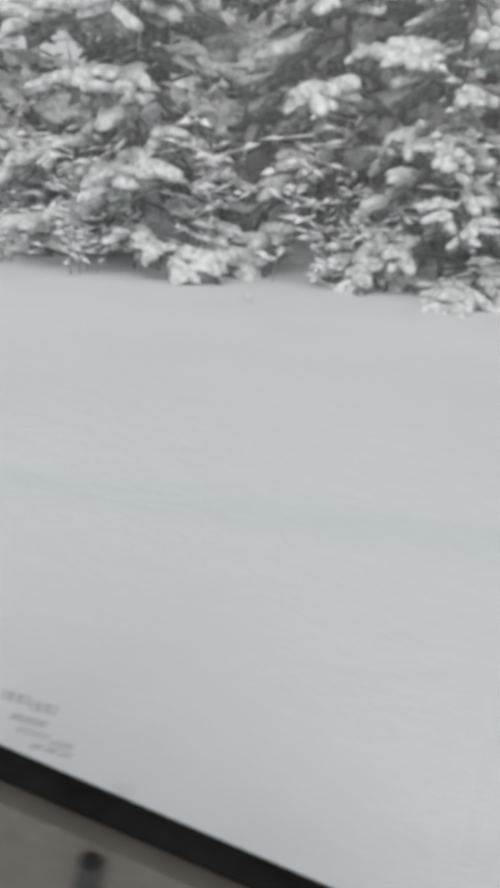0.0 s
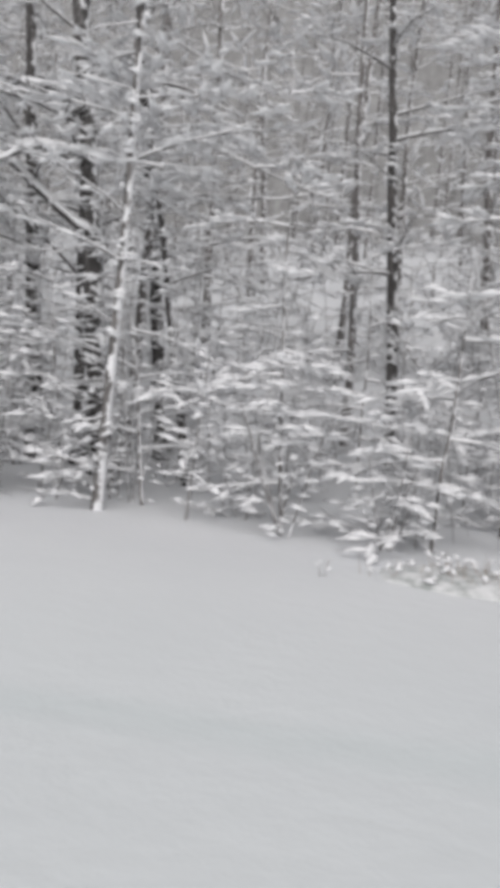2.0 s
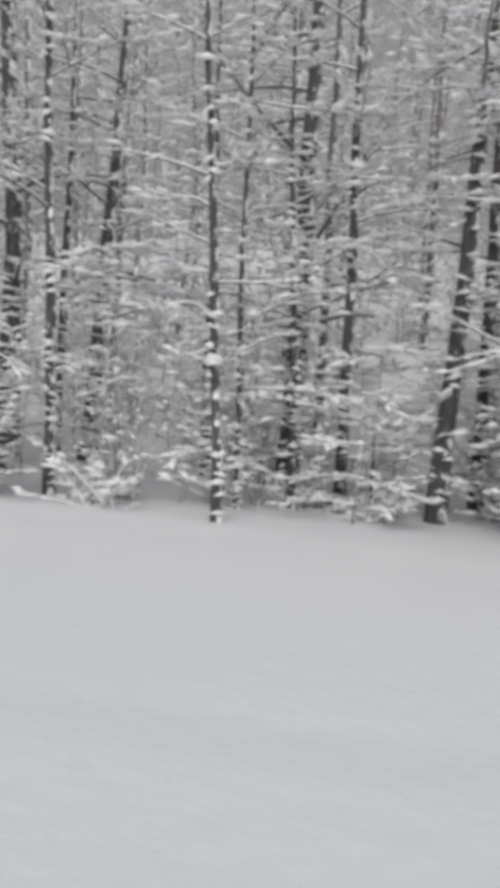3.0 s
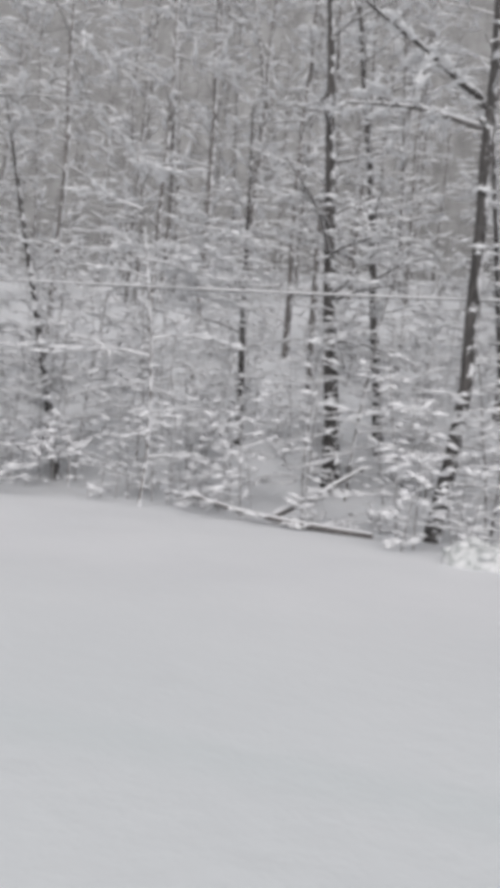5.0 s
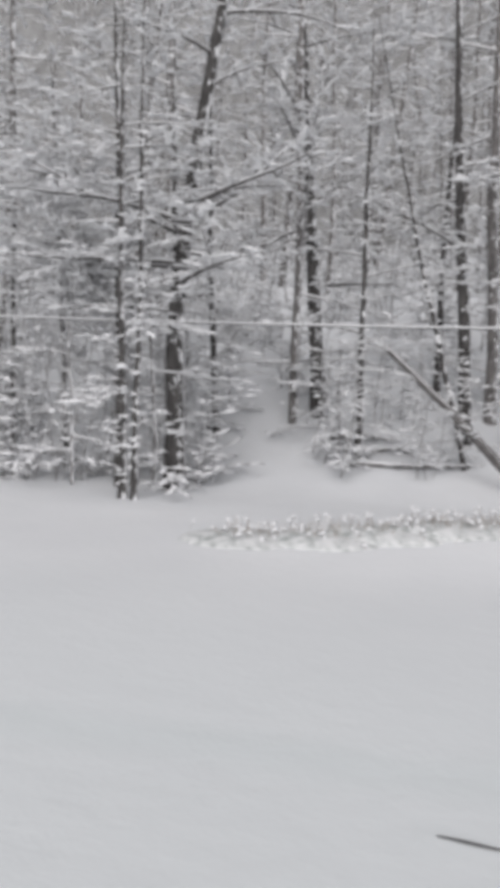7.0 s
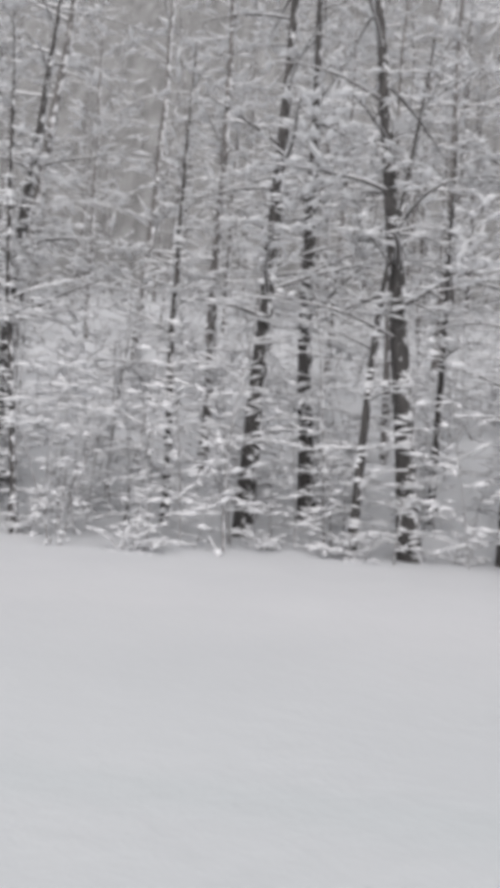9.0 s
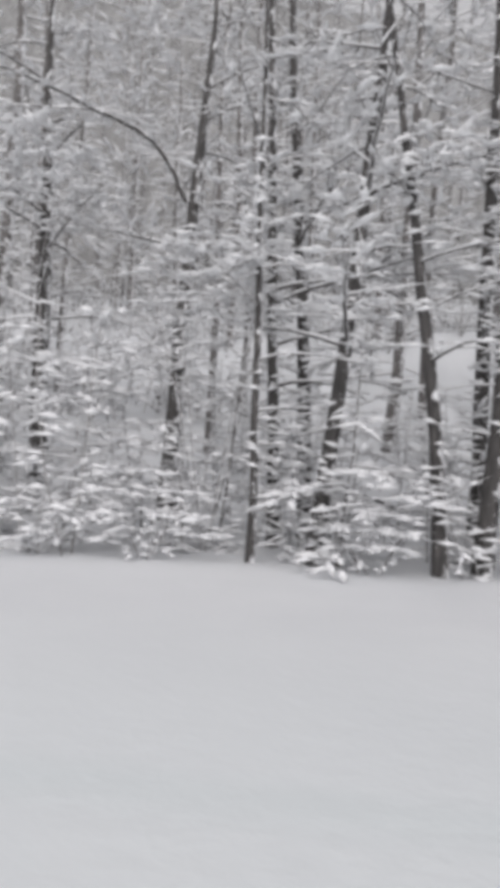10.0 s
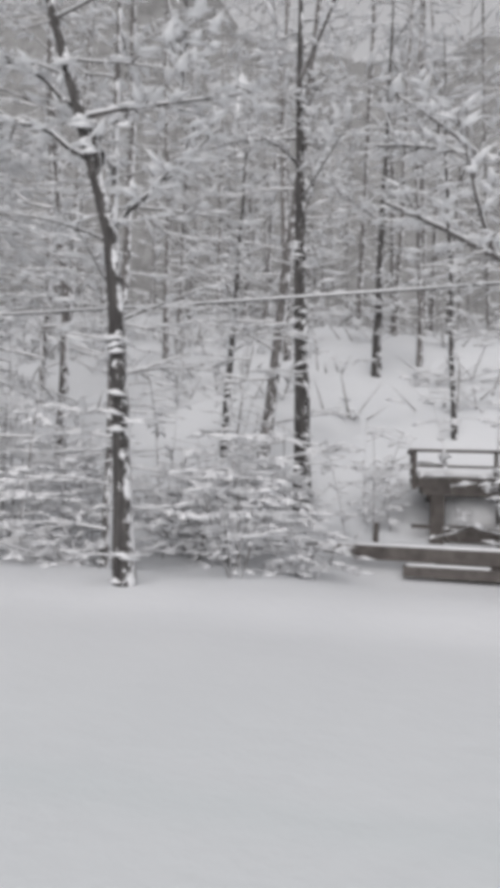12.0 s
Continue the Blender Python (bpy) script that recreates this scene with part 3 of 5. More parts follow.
stand([
    (187.74, 7.69, 0.116, -0.095, 4.4, -0.33),
    (188.80, 15.60, 0.205, -0.050, 4.0, -0.040),
    (190.13, 25.00, 0.165, 0.024, 4.0, 0.024),
    (192.48, 20.00, 0.082, -0.043, 4.0, -0.043),
])

stand([(193.80, 9.60, 0.120, -0.05, 4.0, -0.02), (107.30, 11.9, 0.078, -0.06, 4.0, -0.04), (107.52, 11.9, 0.062, -0.02, 4.0, -0.05)])
# the great limbs that reach out over the verge: tree, thickness, snow, course
GREAT_LIMBS = [
    (11.90, 0.030, 0.06, ((11.05, 11.0, 5.5), (10.2, 10.9, 6.0), (9.36, 10.8, 6.34))),
    (11.90, 0.034, 0.06, ((11.2, 11.0, 4.3), (10.4, 10.8, 4.75), (9.7, 10.7, 5.4), (9.03, 10.6, 5.85))),
    (11.90, 0.028, 0.06, ((11.3, 11.0, 3.75), (10.3, 10.9, 4.0), (9.4, 10.8, 4.5))),
    (11.90, 0.032, 0.07, ((11.35, 11.0, 3.25), (10.6, 10.8, 3.45), (9.9, 10.7, 3.5), (9.18, 10.6, 3.6))),
    (11.90, 0.036, 0.09, ((11.5, 11.0, 2.25), (10.8, 10.8, 2.55), (10.0, 10.6, 2.67), (9.1, 10.5, 2.45), (8.2, 10.4, 2.1))),
    (11.90, 0.026, 0.06, ((11.3, 11.0, 3.6), (12.1, 10.8, 3.9), (12.9, 10.6, 4.0))),
    (27.40, 0.060, 0.13, ((26.9, 11.3, 4.1), (26.4, 11.1, 4.5), (25.6, 10.6, 5.2), (24.7, 9.7, 5.6), (23.1, 8.8, 6.0))),
    (27.40, 0.055, 0.15, ((26.8, 11.0, 5.4), (26.3, 10.0, 5.1), (25.5, 9.2, 4.2))),
    (27.40, 0.055, 0.12, ((26.7, 11.2, 6.4), (25.5, 10.8, 6.5), (24.6, 10.7, 6.1))),
    (80.47, 0.080, 0.06, ((80.9, 12.5, 7.4), (80.4, 12.4, 7.8), (79.6, 12.2, 8.4), (78.6, 12.0, 9.1))),
    (94.33, 0.070, 0.04, ((93.7, 11.5, 5.9), (92.8, 11.3, 6.2), (92.0, 11.2, 6.2), (90.7, 11.0, 6.0))),
    (99.51, 0.060, 0.03, ((98.4, 13.3, 7.6), (99.2, 13.2, 8.2), (99.8, 13.2, 9.0), (100.4, 13.2, 9.8))),
    (116.79, 0.040, 0.05, ((116.9, 15.0, 9.6), (116.1, 14.8, 9.9), (115.4, 14.7, 10.0), (114.3, 14.6, 9.8))),
    (156.44, 0.070, 0.03, ((156.6, 14.7, 7.2), (155.8, 14.4, 8.2), (154.1, 14.0, 9.0), (152.6, 13.6, 9.5))),
    (170.62, 0.060, 0.03, ((169.7, 10.8, 6.6), (168.8, 10.5, 6.8), (168.0, 10.3, 7.0), (167.4, 10.1, 7.6), (167.0, 10.0, 7.7))),
    (170.62, 0.045, 0.04, ((170.3, 11.0, 3.6), (169.8, 10.8, 3.6), (169.1, 10.5, 4.3), (168.7, 10.4, 4.6), (167.1, 10.2, 5.3))),
    (170.62, 0.030, 0.04, ((169.6, 10.8, 7.2), (170.4, 10.8, 7.3), (171.1, 10.7, 7.4))),
    (178.28, 0.085, 0.04, ((178.3, 11.3, 6.8), (177.8, 11.2, 7.3), (176.8, 11.1, 7.9), (175.8, 11.0, 8.1), (174.2, 10.8, 7.5))),
    (187.74, 0.034, 0.04, ((187.2, 7.7, 5.1), (186.4, 7.6, 5.6), (185.8, 7.6, 5.7), (184.7, 7.5, 5.6), (183.3, 7.4, 4.9))),
    (187.74, 0.040, 0.04, ((187.0, 7.7, 5.7), (186.2, 7.7, 6.4), (185.2, 7.8, 6.9), (184.1, 7.8, 7.3), (183.0, 7.8, 7.2))),
    (187.74, 0.040, 0.05, ((187.3, 7.7, 4.4), (187.8, 7.8, 4.8), (188.1, 7.9, 5.1), (188.6, 8.1, 5.7))),
]


def great_limb(owner, r, snow, course):
    """A limb that follows a smooth course out from its tree."""
    o = owner.matrix_world.translation
    k = [Vector(p) - o for p in course]
    # begin inside the trunk
    stem = [v.co for v in owner.children[0].data.vertices]
    near = min(stem, key=lambda c: (c.x - k[0].x) ** 2 + (c.y - k[0].y) ** 2 + 4 * (c.z - k[0].z + 0.25) ** 2)
    close = [c for c in stem if (c - near).length < 0.45]
    root = sum(close, Vector()) / len(close)
    k = [root] + (k if (root - k[0]).length > 0.25 else k[1:])
    k = [k[0] * 2 - k[1]] + k + [k[-1] * 2 - k[-2]]
    q = []
    for i in range(1, len(k) - 2):
        for t in (0.0, 0.25, 0.5, 0.75):
            a, b, c, d = k[i - 1:i + 3]
            q.append(0.5 * (2 * b + (c - a) * t + (2 * a - 5 * b + 4 * c - d) * t * t + (3 * b - a - 3 * c + d) * t ** 3))
    q.append(k[-2])
    r_ = random.Random(int(course[-1][0] * 10 + course[-1][2]))
    q = [q[0]] + [p + Vector([r_.uniform(-0.035, 0.035) for _ in range(3)]) for p in q[1:]]
    w = Build()
    limb(w, q, r, r_, snow, 6)
    spray(w, q, 0.75, r_, 14, 5, 0.95, 0.25, 0.65, 1.1)
    part("limb", w, [BARK, SNOW], owner, "dark limb with a ridge of snow", True)


for x, r, snow, course in GREAT_LIMBS:
    great_limb(OWNER[x], r, snow, course)
spread = random.Random(17)
for a, b in ((52.6, 67.2), (124.0, 146.0)):
    x = a
    while x < b:
        y = edge(x) + spread.uniform(0.8, 6.5)
        lean = spread.gauss(-0.04, 0.06)
        stand([(x, y, spread.choice((0.06, 0.09, 0.13, 0.17, 0.2)), lean, 4.0, lean + spread.gauss(0, 0.04))])
        x += spread.uniform(0.7, 1.9)

# the young growth along the wood's edge
def layered(r_, height, boughs, reach):
    """A young tree whose flat boughs lie in layers, each one a shelf of snow. Returns trunk and crown."""
    t, c = Build(), Build()
    pts = bend(Vector((0, 0, -0.2)), Vector((r_.uniform(-0.14, 0.14), r_.uniform(-0.1, 0.05), 1)), height, 6, r_, 0.0, 0.09)
    r0 = r_.uniform(0.022, 0.042)
    t.tube(pts, [r0 * (1.0 - 0.13 * i) for i in range(7)], 6)
    for i in range(boughs):
        s = 0.10 + 0.88 * (i + r_.random()) / boughs
        p, d = along(pts, s)
        a = i * 2.4 + r_.uniform(-0.6, 0.6)
        ln = reach * (0.4 + 0.75 * math.sin(math.pi * min(1.0, 0.15 + 0.8 * s))) * r_.uniform(0.65, 1.15)
        q = bend(p, Vector((math.cos(a), math.sin(a), r_.uniform(0.0, 0.4))), ln, 4, r_, r_.uniform(0.25, 0.75), 0.10)
        c.twig(q, 0.042, 0.045, 0.02)
        n = int(3 + ln * 3.2)
        for j in range(n):
            f = 0.15 + 0.84 * (j + r_.random()) / n
            p2, d2 = along(q, min(f, 0.999))
            b = (1 if j % 2 else -1) * r_.uniform(0.4, 1.05)
            hd = Vector((d2.x * math.cos(b) - d2.y * math.sin(b), d2.x * math.sin(b) + d2.y * math.cos(b), d2.z * 0.6 + r_.uniform(-0.15, 0.2))).normalized()
            l2 = ln * 0.46 * (1.2 - f) * r_.uniform(0.6, 1.2) + 0.12
            c.sliver(p2, p2 + hd * l2, 0.036, 0.034, 1, 0 if j % 3 else 1)
            for k in range(3):
                g = r_.uniform(0.1, 1.0)
                h3 = hd + Vector((r_.uniform(-0.5, 0.5), r_.uniform(-0.5, 0.5), r_.uniform(-0.15, 0.12)))
                c.tuft(p2 + hd * (l2 * g) + Vector((0, 0, 0.012)), h3, r_.uniform(0.2, 0.52), r_.uniform(0.08, 0.17), r_.uniform(0.03, 0.06))
    return t, c


YOUNG = []
for k in range(12):
    r_ = random.Random(100 + k)
    b = layered(r_, (2.6, 3.4, 4.2, 5.0, 6.0, 7.4)[k % 6] * r_.uniform(0.9, 1.1), (8, 9, 10, 11, 12, 14)[k % 6], r_.uniform(1.2, 1.9))
    YOUNG.append((b[0].mesh("trunk", [PALED_BARK, SNOW], True), b[1].mesh("crown", [GREY_TWIG, SNOW], True)))
TALL = []
for k in range(9):
    r_ = random.Random(300 + k)
    b = grow(r_, r_.uniform(18, 24), r_.uniform(0.10, 0.17), 0.06, 19, r_.uniform(3.4, 4.8), 5, 3, r_.uniform(-0.09, 0.09), up=(-0.1, 0.7), wander=0.06, size=1.8, stout=False, share=0.6)
    TALL.append((b[0].mesh("trunk", [HAZED_BARK, SNOW], True), b[1].mesh("crown", [GREY_TWIG, SNOW], True)))


def planted(name, meshes, x, y, turn, scale, label, category, group, names=("trunk", "crown")):
    e = tagged(new(name), label, category, group)
    e.matrix_world = Matrix.Translation((x, y, land(x, y))) @ pose(0, 0, 0, 0, 0, turn) @ Matrix.Diagonal((scale, scale, scale, 1))
    for nm, me in zip(names, meshes):
        o = new(nm, me)
        o.parent = e
        if nm in ("brushwood", "snow_load", "foliage", "crown"):
            tagged(o, kind="stuff")
    return e


# clearings: x from, to, y from, to
OPEN = [(189.4, 198.0, 0.0, 20.0), (107.8, 118.0, 0.0, 15.5), (-12.0, 9.0, 0.0, 16.0), (169.6, 178.0, 0.0, 17.0)]


def cleared(x, y):
    return any(a < x < b and c < y < d for a, b, c, d in OPEN)


rng = random.Random(5)
x = -14.0
while x < 202:
    for row in range(2):
        xx = x + rng.uniform(-0.7, 0.7)
        yy = edge(xx) + 0.9 + row * 2.8 + rng.uniform(0, 2.8)
        if not cleared(xx, yy):
            planted("sapling", YOUNG[rng.randrange(len(YOUNG))], xx, yy, rng.uniform(0, 360), rng.uniform(0.6, 1.15), "young bare sapling bent under fresh snow", "sapling", "saplings at the wood's edge")
    x += 1.85
x = -34.0
while x < 206:
    for row in range(3):
        xx = x + rng.uniform(-1.7, 1.7)
        yy = edge(xx) + 6.5 + row * 6.0 + rng.uniform(0, 6)
        if not cleared(xx, yy):
            planted("tree", TALL[rng.randrange(len(TALL))], xx, yy, rng.uniform(0, 360), rng.uniform(0.8, 1.2), "tall bare forest tree, every branch lined with snow", "tree", "trees of the wood")
    x += 5.0


# thickets of fine growth between the trunks
def thicket_build(r_, stems=7):
    b, w = Build(), Build()
    for i in range(stems):
        base = Vector((r_.uniform(-0.8, 0.8), r_.uniform(-0.6, 0.6), -0.1))
        h = r_.uniform(1.0, 3.4)
        st = bend(base, Vector((r_.uniform(-0.25, 0.25), r_.uniform(-0.25, 0.25), 1)), h, 3, r_, 0.0, 0.12)
        b.twig(st, 0.03, 0.012, 0.012, 0.4, 0, 0)
        for j in range(int(9 + h * 4)):
            p, d = along(st, r_.uniform(0.12, 0.99))
            a = r_.uniform(0, 6.283)
            hd = Vector((math.cos(a), math.sin(a), r_.uniform(-0.3, 0.45)))
            ln = r_.uniform(0.2, 0.75)
            b.sliver(p, p + hd * ln, 0.035, 0.035, 1, 0 if j % 3 else 1)
            w.tuft(p + hd * ln * r_.uniform(0.3, 0.9), hd + Vector((r_.uniform(-0.5, 0.5), r_.uniform(-0.5, 0.5), 0)), r_.uniform(0.2, 0.5), r_.uniform(0.08, 0.17), r_.uniform(0.035, 0.075), 0)
    return b, w


THICKET = []
deeper = []
for k in range(8):
    bs = thicket_build(random.Random(900 + k))
    THICKET.append((bs[0].mesh("brushwood", [GREY_TWIG, SNOW], True), bs[1].mesh("snow_load", [SNOW], True)))
x = -30.0
while x < 203:
    for row in range(3):
        xx = x + rng.uniform(-0.7, 0.7)
        yy = edge(xx) + 1.0 + row * 2.6 + rng.uniform(0, 2.6)
        if not (108.2 < xx < 117.5 and yy < 14.8) and not (170 < xx < 177.5 and yy < 16.5) and not (188.9 < xx < 198 and yy < 13.5):
            planted("thicket", THICKET[rng.randrange(8)], xx, yy, rng.uniform(0, 360), rng.uniform(0.85, 1.35), "thicket of thin bare stems furred with snow", "thicket", "thickets under the trees", ("brushwood", "snow_load"))
        yy = edge(xx) + 9.0 + row * 3.0 + rng.uniform(0, 4.0)
        if row < 2 and not cleared(xx, yy) and not (156 < xx < 200):
            deeper.append((xx, yy, rng.uniform(0, 360), rng.uniform(1.3, 1.9)))
    x += 2.75


def deep_undergrowth():
    """The growth further in, too far off to tell one bush from the next."""
    b = Build()
    kinds = []
    for k in range(5):
        kinds.append(thicket_build(random.Random(950 + k), 5))
    for i, (x, y, turn, sc) in enumerate(deeper):
        m = Matrix.Translation((x, y, land(x, y))) @ pose(0, 0, 0, 0, 0, turn) @ Matrix.Diagonal((sc, sc, sc, 1))
        for src, shift in zip(kinds[i % 5], (0, 1)):
            n = len(b.v)
            b.v += [m @ v for v in src.v]
            b.f += [tuple(n + q for q in f) for f in src.f]
            b.m += [q + shift for q in src.m]
    tagged(new("undergrowth", b.mesh("undergrowth", [GREY_TWIG, SNOW], True)), "snowy brush deeper among the trees", "undergrowth", kind="stuff")


deep_undergrowth()


# low shrubs under the edge
def shrub_build(r_):
    b, w = Build(), Build()
    for i in range(10):
        a = r_.uniform(0, 2 * math.pi)
        e = r_.uniform(0.3, 1.3)
        ln = r_.uniform(0.4, 1.0)
        q = bend(Vector((r_.uniform(-0.12, 0.12), r_.uniform(-0.12, 0.12), -0.05)), Vector((math.cos(a) * math.cos(e), math.sin(a) * math.cos(e), math.sin(e))), ln, 3, r_, 0.7)
        b.twig(q, 0.04, 0.04, 0.02)
        spray(w, q, ln * 0.5, r_, 5, 4, 0.64, 0.1, 0.6, 1.25)
    return b.mesh("stem", [PALE_TWIG, SNOW], True), w.mesh("crown", [PALE_TWIG, SNOW], True)


SHRUB = [shrub_build(random.Random(500 + k)) for k in range(7)]
x = -12.0
while x < 200:
    xx = x + rng.uniform(-0.4, 0.4)
    yy = edge(xx) + rng.uniform(0.25, 3.4)
    if xx > 7.5 and not (188.6 < xx < 198) and not (170 < xx < 177.5) and not (108.5 < xx < 117):
        planted("shrub", SHRUB[rng.randrange(7)], xx, yy, rng.uniform(0, 360), rng.uniform(0.7, 1.6), "low leafless shrub buried in fluffy snow", "shrub", "shrubs under the trees", ("stem", "crown"))
    x += 2.0


# bushes whose fine twigs have caught the most snow
def laden_bush(x, y, mid, wide, high, seed):
    """Stems rising to a dense cloud of snow-caught twigs round the height mid."""
    r_ = random.Random(seed)
    e = thing("bush", x, y, land(x, y), "bare bush with a dense cloud of snow-caught twigs", "bush", "snow-laden bushes")
    b = Build()
    for i in range(5):
        a = r_.uniform(0, 6.283)
        top = Vector((math.cos(a) * wide * 0.5, math.sin(a) * wide * 0.4, mid + high * r_.uniform(-0.1, 0.4)))
        base = Vector((r_.uniform(-0.1, 0.1), r_.uniform(-0.1, 0.1), -0.15))
        q = [base, base.lerp(top, 0.5) + Vector((r_.uniform(-0.12, 0.12), r_.uniform(-0.1, 0.1), 0.15)), top]
        b.tube(q, [0.013, 0.010, 0.005], 5, 0)
    part("stem", b, [PALED_BARK], e, smooth=True)
    b = Build()
    shelves = max(3, int(high * 5))
    for i in range(shelves * 5):
        # one flat bough of a shelf
        k = i // 5
        a = i * 2.4 + r_.uniform(-0.5, 0.5)
        z = mid + high * (k / (shelves - 1) - 0.5) + r_.uniform(-0.06, 0.06)
        ln = wide * r_.uniform(0.35, 0.62) * math.sqrt(max(0.35, 1 - 0.7 * (2 * k / (shelves - 1) - 1) ** 2))
        q = bend(Vector((r_.gauss(0, 0.12 * wide), r_.gauss(0, 0.1 * wide), z)), Vector((math.cos(a), 0.7 * math.sin(a), 0.22)), ln, 3, r_, r_.uniform(0.3, 0.7), 0.12)
        b.twig(q, 0.03, 0.035, 0.014)
        for j in range(int(5 + 7 * ln)):
            c, d = along(q, r_.uniform(0.1, 0.99))
            h = Vector((d.x + r_.uniform(-0.8, 0.8), d.y + r_.uniform(-0.8, 0.8), r_.uniform(-0.15, 0.15)))
            b.tuft(c + h * r_.uniform(0.0, 0.22), h, r_.uniform(0.2, 0.55), r_.uniform(0.08, 0.17), r_.uniform(0.03, 0.06))
    for i in range(int(26 * wide)):
        a = r_.uniform(0, 6.283)
        c = Vector((math.cos(a) * r_.random() * wide * 0.4, math.sin(a) * r_.random() * wide * 0.3, r_.uniform(0.05, max(0.3, mid - high * 0.3))))
        b.tuft(c, Vector((math.cos(a), math.sin(a), r_.uniform(-0.2, 0.2))), r_.uniform(0.15, 0.4), r_.uniform(0.07, 0.14), r_.uniform(0.03, 0.06))
    tagged(part("crown", b, [PALE_TWIG, SNOW], e, smooth=True), kind="stuff")


for k, (x, y, mid, wide, high) in enumerate(((17.15, 8.25, 1.0, 1.3, 1.0), (31.0, 8.1, 1.65, 1.5, 0.8), (32.2, 8.0, 1.0, 1.3, 0.9), (86.9, 12.8, 3.4, 2.4, 1.0), (96.9, 13.1, 2.5, 2.2, 1.0), (92.6, 11.7, 1.5, 2.0, 0.9), (105.6, 13.9, 4.1, 2.6, 1.0), (182.8, 8.2, 1.0, 1.7, 1.2), (188.7, 9.2, 1.25, 1.3, 1.3), (153.6, 9.9, 1.9, 1.6, 0.9), (43.9, 10.2, 3.0, 1.8, 0.7), (65.2, 11.2, 2.2, 1.8, 0.9), (129.5, 9.9, 1.6, 1.6, 0.9), (139.0, 10.6, 2.4, 1.8, 0.9), (157.4, 9.8, 0.8, 1.6, 0.9), (160.7, 9.9, 0.9, 1.7, 1.0), (163.4, 9.9, 0.8, 1.7, 0.9), (166.6, 10.0, 0.9, 1.6, 1.0), (88.6, 11.8, 0.9, 1.6, 1.0), (83.9, 11.0, 1.0, 1.5, 1.0),
    (23.1, 9.5, 3.3, 2.1, 1.5), (23.6, 8.8, 1.6, 2.2, 1.3), (25.8, 8.3, 1.5, 1.8, 1.3), (105.2, 13.7, 6.4, 3.2, 1.3), (101.8, 15.9, 6.3, 2.4, 0.7), (105.7, 14.6, 4.6, 2.6, 1.1), (104.6, 13.5, 5.6, 3.2, 2.2), (86.1, 12.6, 6.4, 3.4, 1.2), (86.5, 12.7, 4.1, 2.8, 1.0), (167.9, 11.1, 6.1, 2.6, 0.9), (166.8, 11.1, 5.0, 2.2, 0.7),
    (168.4, 12.1, 3.9, 2.2, 0.7), (34.4, 10.9, 6.7, 3.2, 1.8), (38.9, 10.7, 2.1, 2.0, 1.1), (38.6, 11.9, 4.4, 2.4, 0.9), (43.5, 10.6, 3.5, 2.4, 0.9), (45.8, 11.0, 3.9, 2.6, 0.8), (153.8, 11.9, 6.9, 2.6, 1.4), (151.1, 11.4, 1.9, 2.2, 1.2), (183.2, 11.4, 6.2, 3.4, 2.2), (182.5, 9.5, 2.1, 2.4, 1.6), (75.4, 14.0, 5.0, 3.0, 1.8), (92.5, 12.6, 6.9, 3.4, 1.6), (94.9, 11.0, 7.6, 2.8, 1.4), (103.3, 13.4, 2.2, 2.2, 1.2), (97.9, 13.6, 4.6, 2.6, 1.3), (158.0, 11.4, 4.6, 2.4, 1.4), (149.6, 11.6, 4.2, 2.4, 1.6), (13.6, 10.4, 4.6, 2.8, 2.0), (28.6, 9.6, 5.4, 2.6, 1.6), (188.7, 12.7, 1.1, 2.0, 1.1), (187.2, 12.0, 0.9, 2.2, 1.0), (189.5, 10.6, 0.5, 1.7, 0.8), (185.6, 10.4, 1.0, 2.2, 1.4))):
    laden_bush(x, y, mid, wide, high, 610 + k)


# evergreens
def clump(g, w, c, out, size, r_, fingers=5):
    """The end of a bough: frosted needles below, drooping fingers of snow above."""
    g.lobe(c - Vector((0, 0, 0.08 * size)), out - Vector((0, 0, 0.3)), 0.75 * size, 0.55 * size, 0.16 * size, r_, 6, 2, 0)
    for i in range(fingers):
        a = r_.uniform(-1.2, 1.2)
        hd = Vector((out.x * math.cos(a) - out.y * math.sin(a), out.x * math.sin(a) + out.y * math.cos(a), r_.uniform(-0.55, 0.1))).normalized()
        m = c + hd * (size * r_.uniform(0.05, 0.42)) + Vector((0, 0, size * r_.uniform(-0.05, 0.14)))
        w.lobe(m, hd, size * r_.uniform(0.50, 0.95), size * r_.uniform(0.20, 0.38), size * r_.uniform(0.10, 0.19), r_, 6, 3, 0)
        if i < 2:
            g.lobe(m - Vector((0, 0, 0.09 * size)), hd - Vector((0, 0, 0.35)), size * r_.uniform(0.6, 0.9), size * 0.3, size * 0.12, r_, 5, 2, 0)


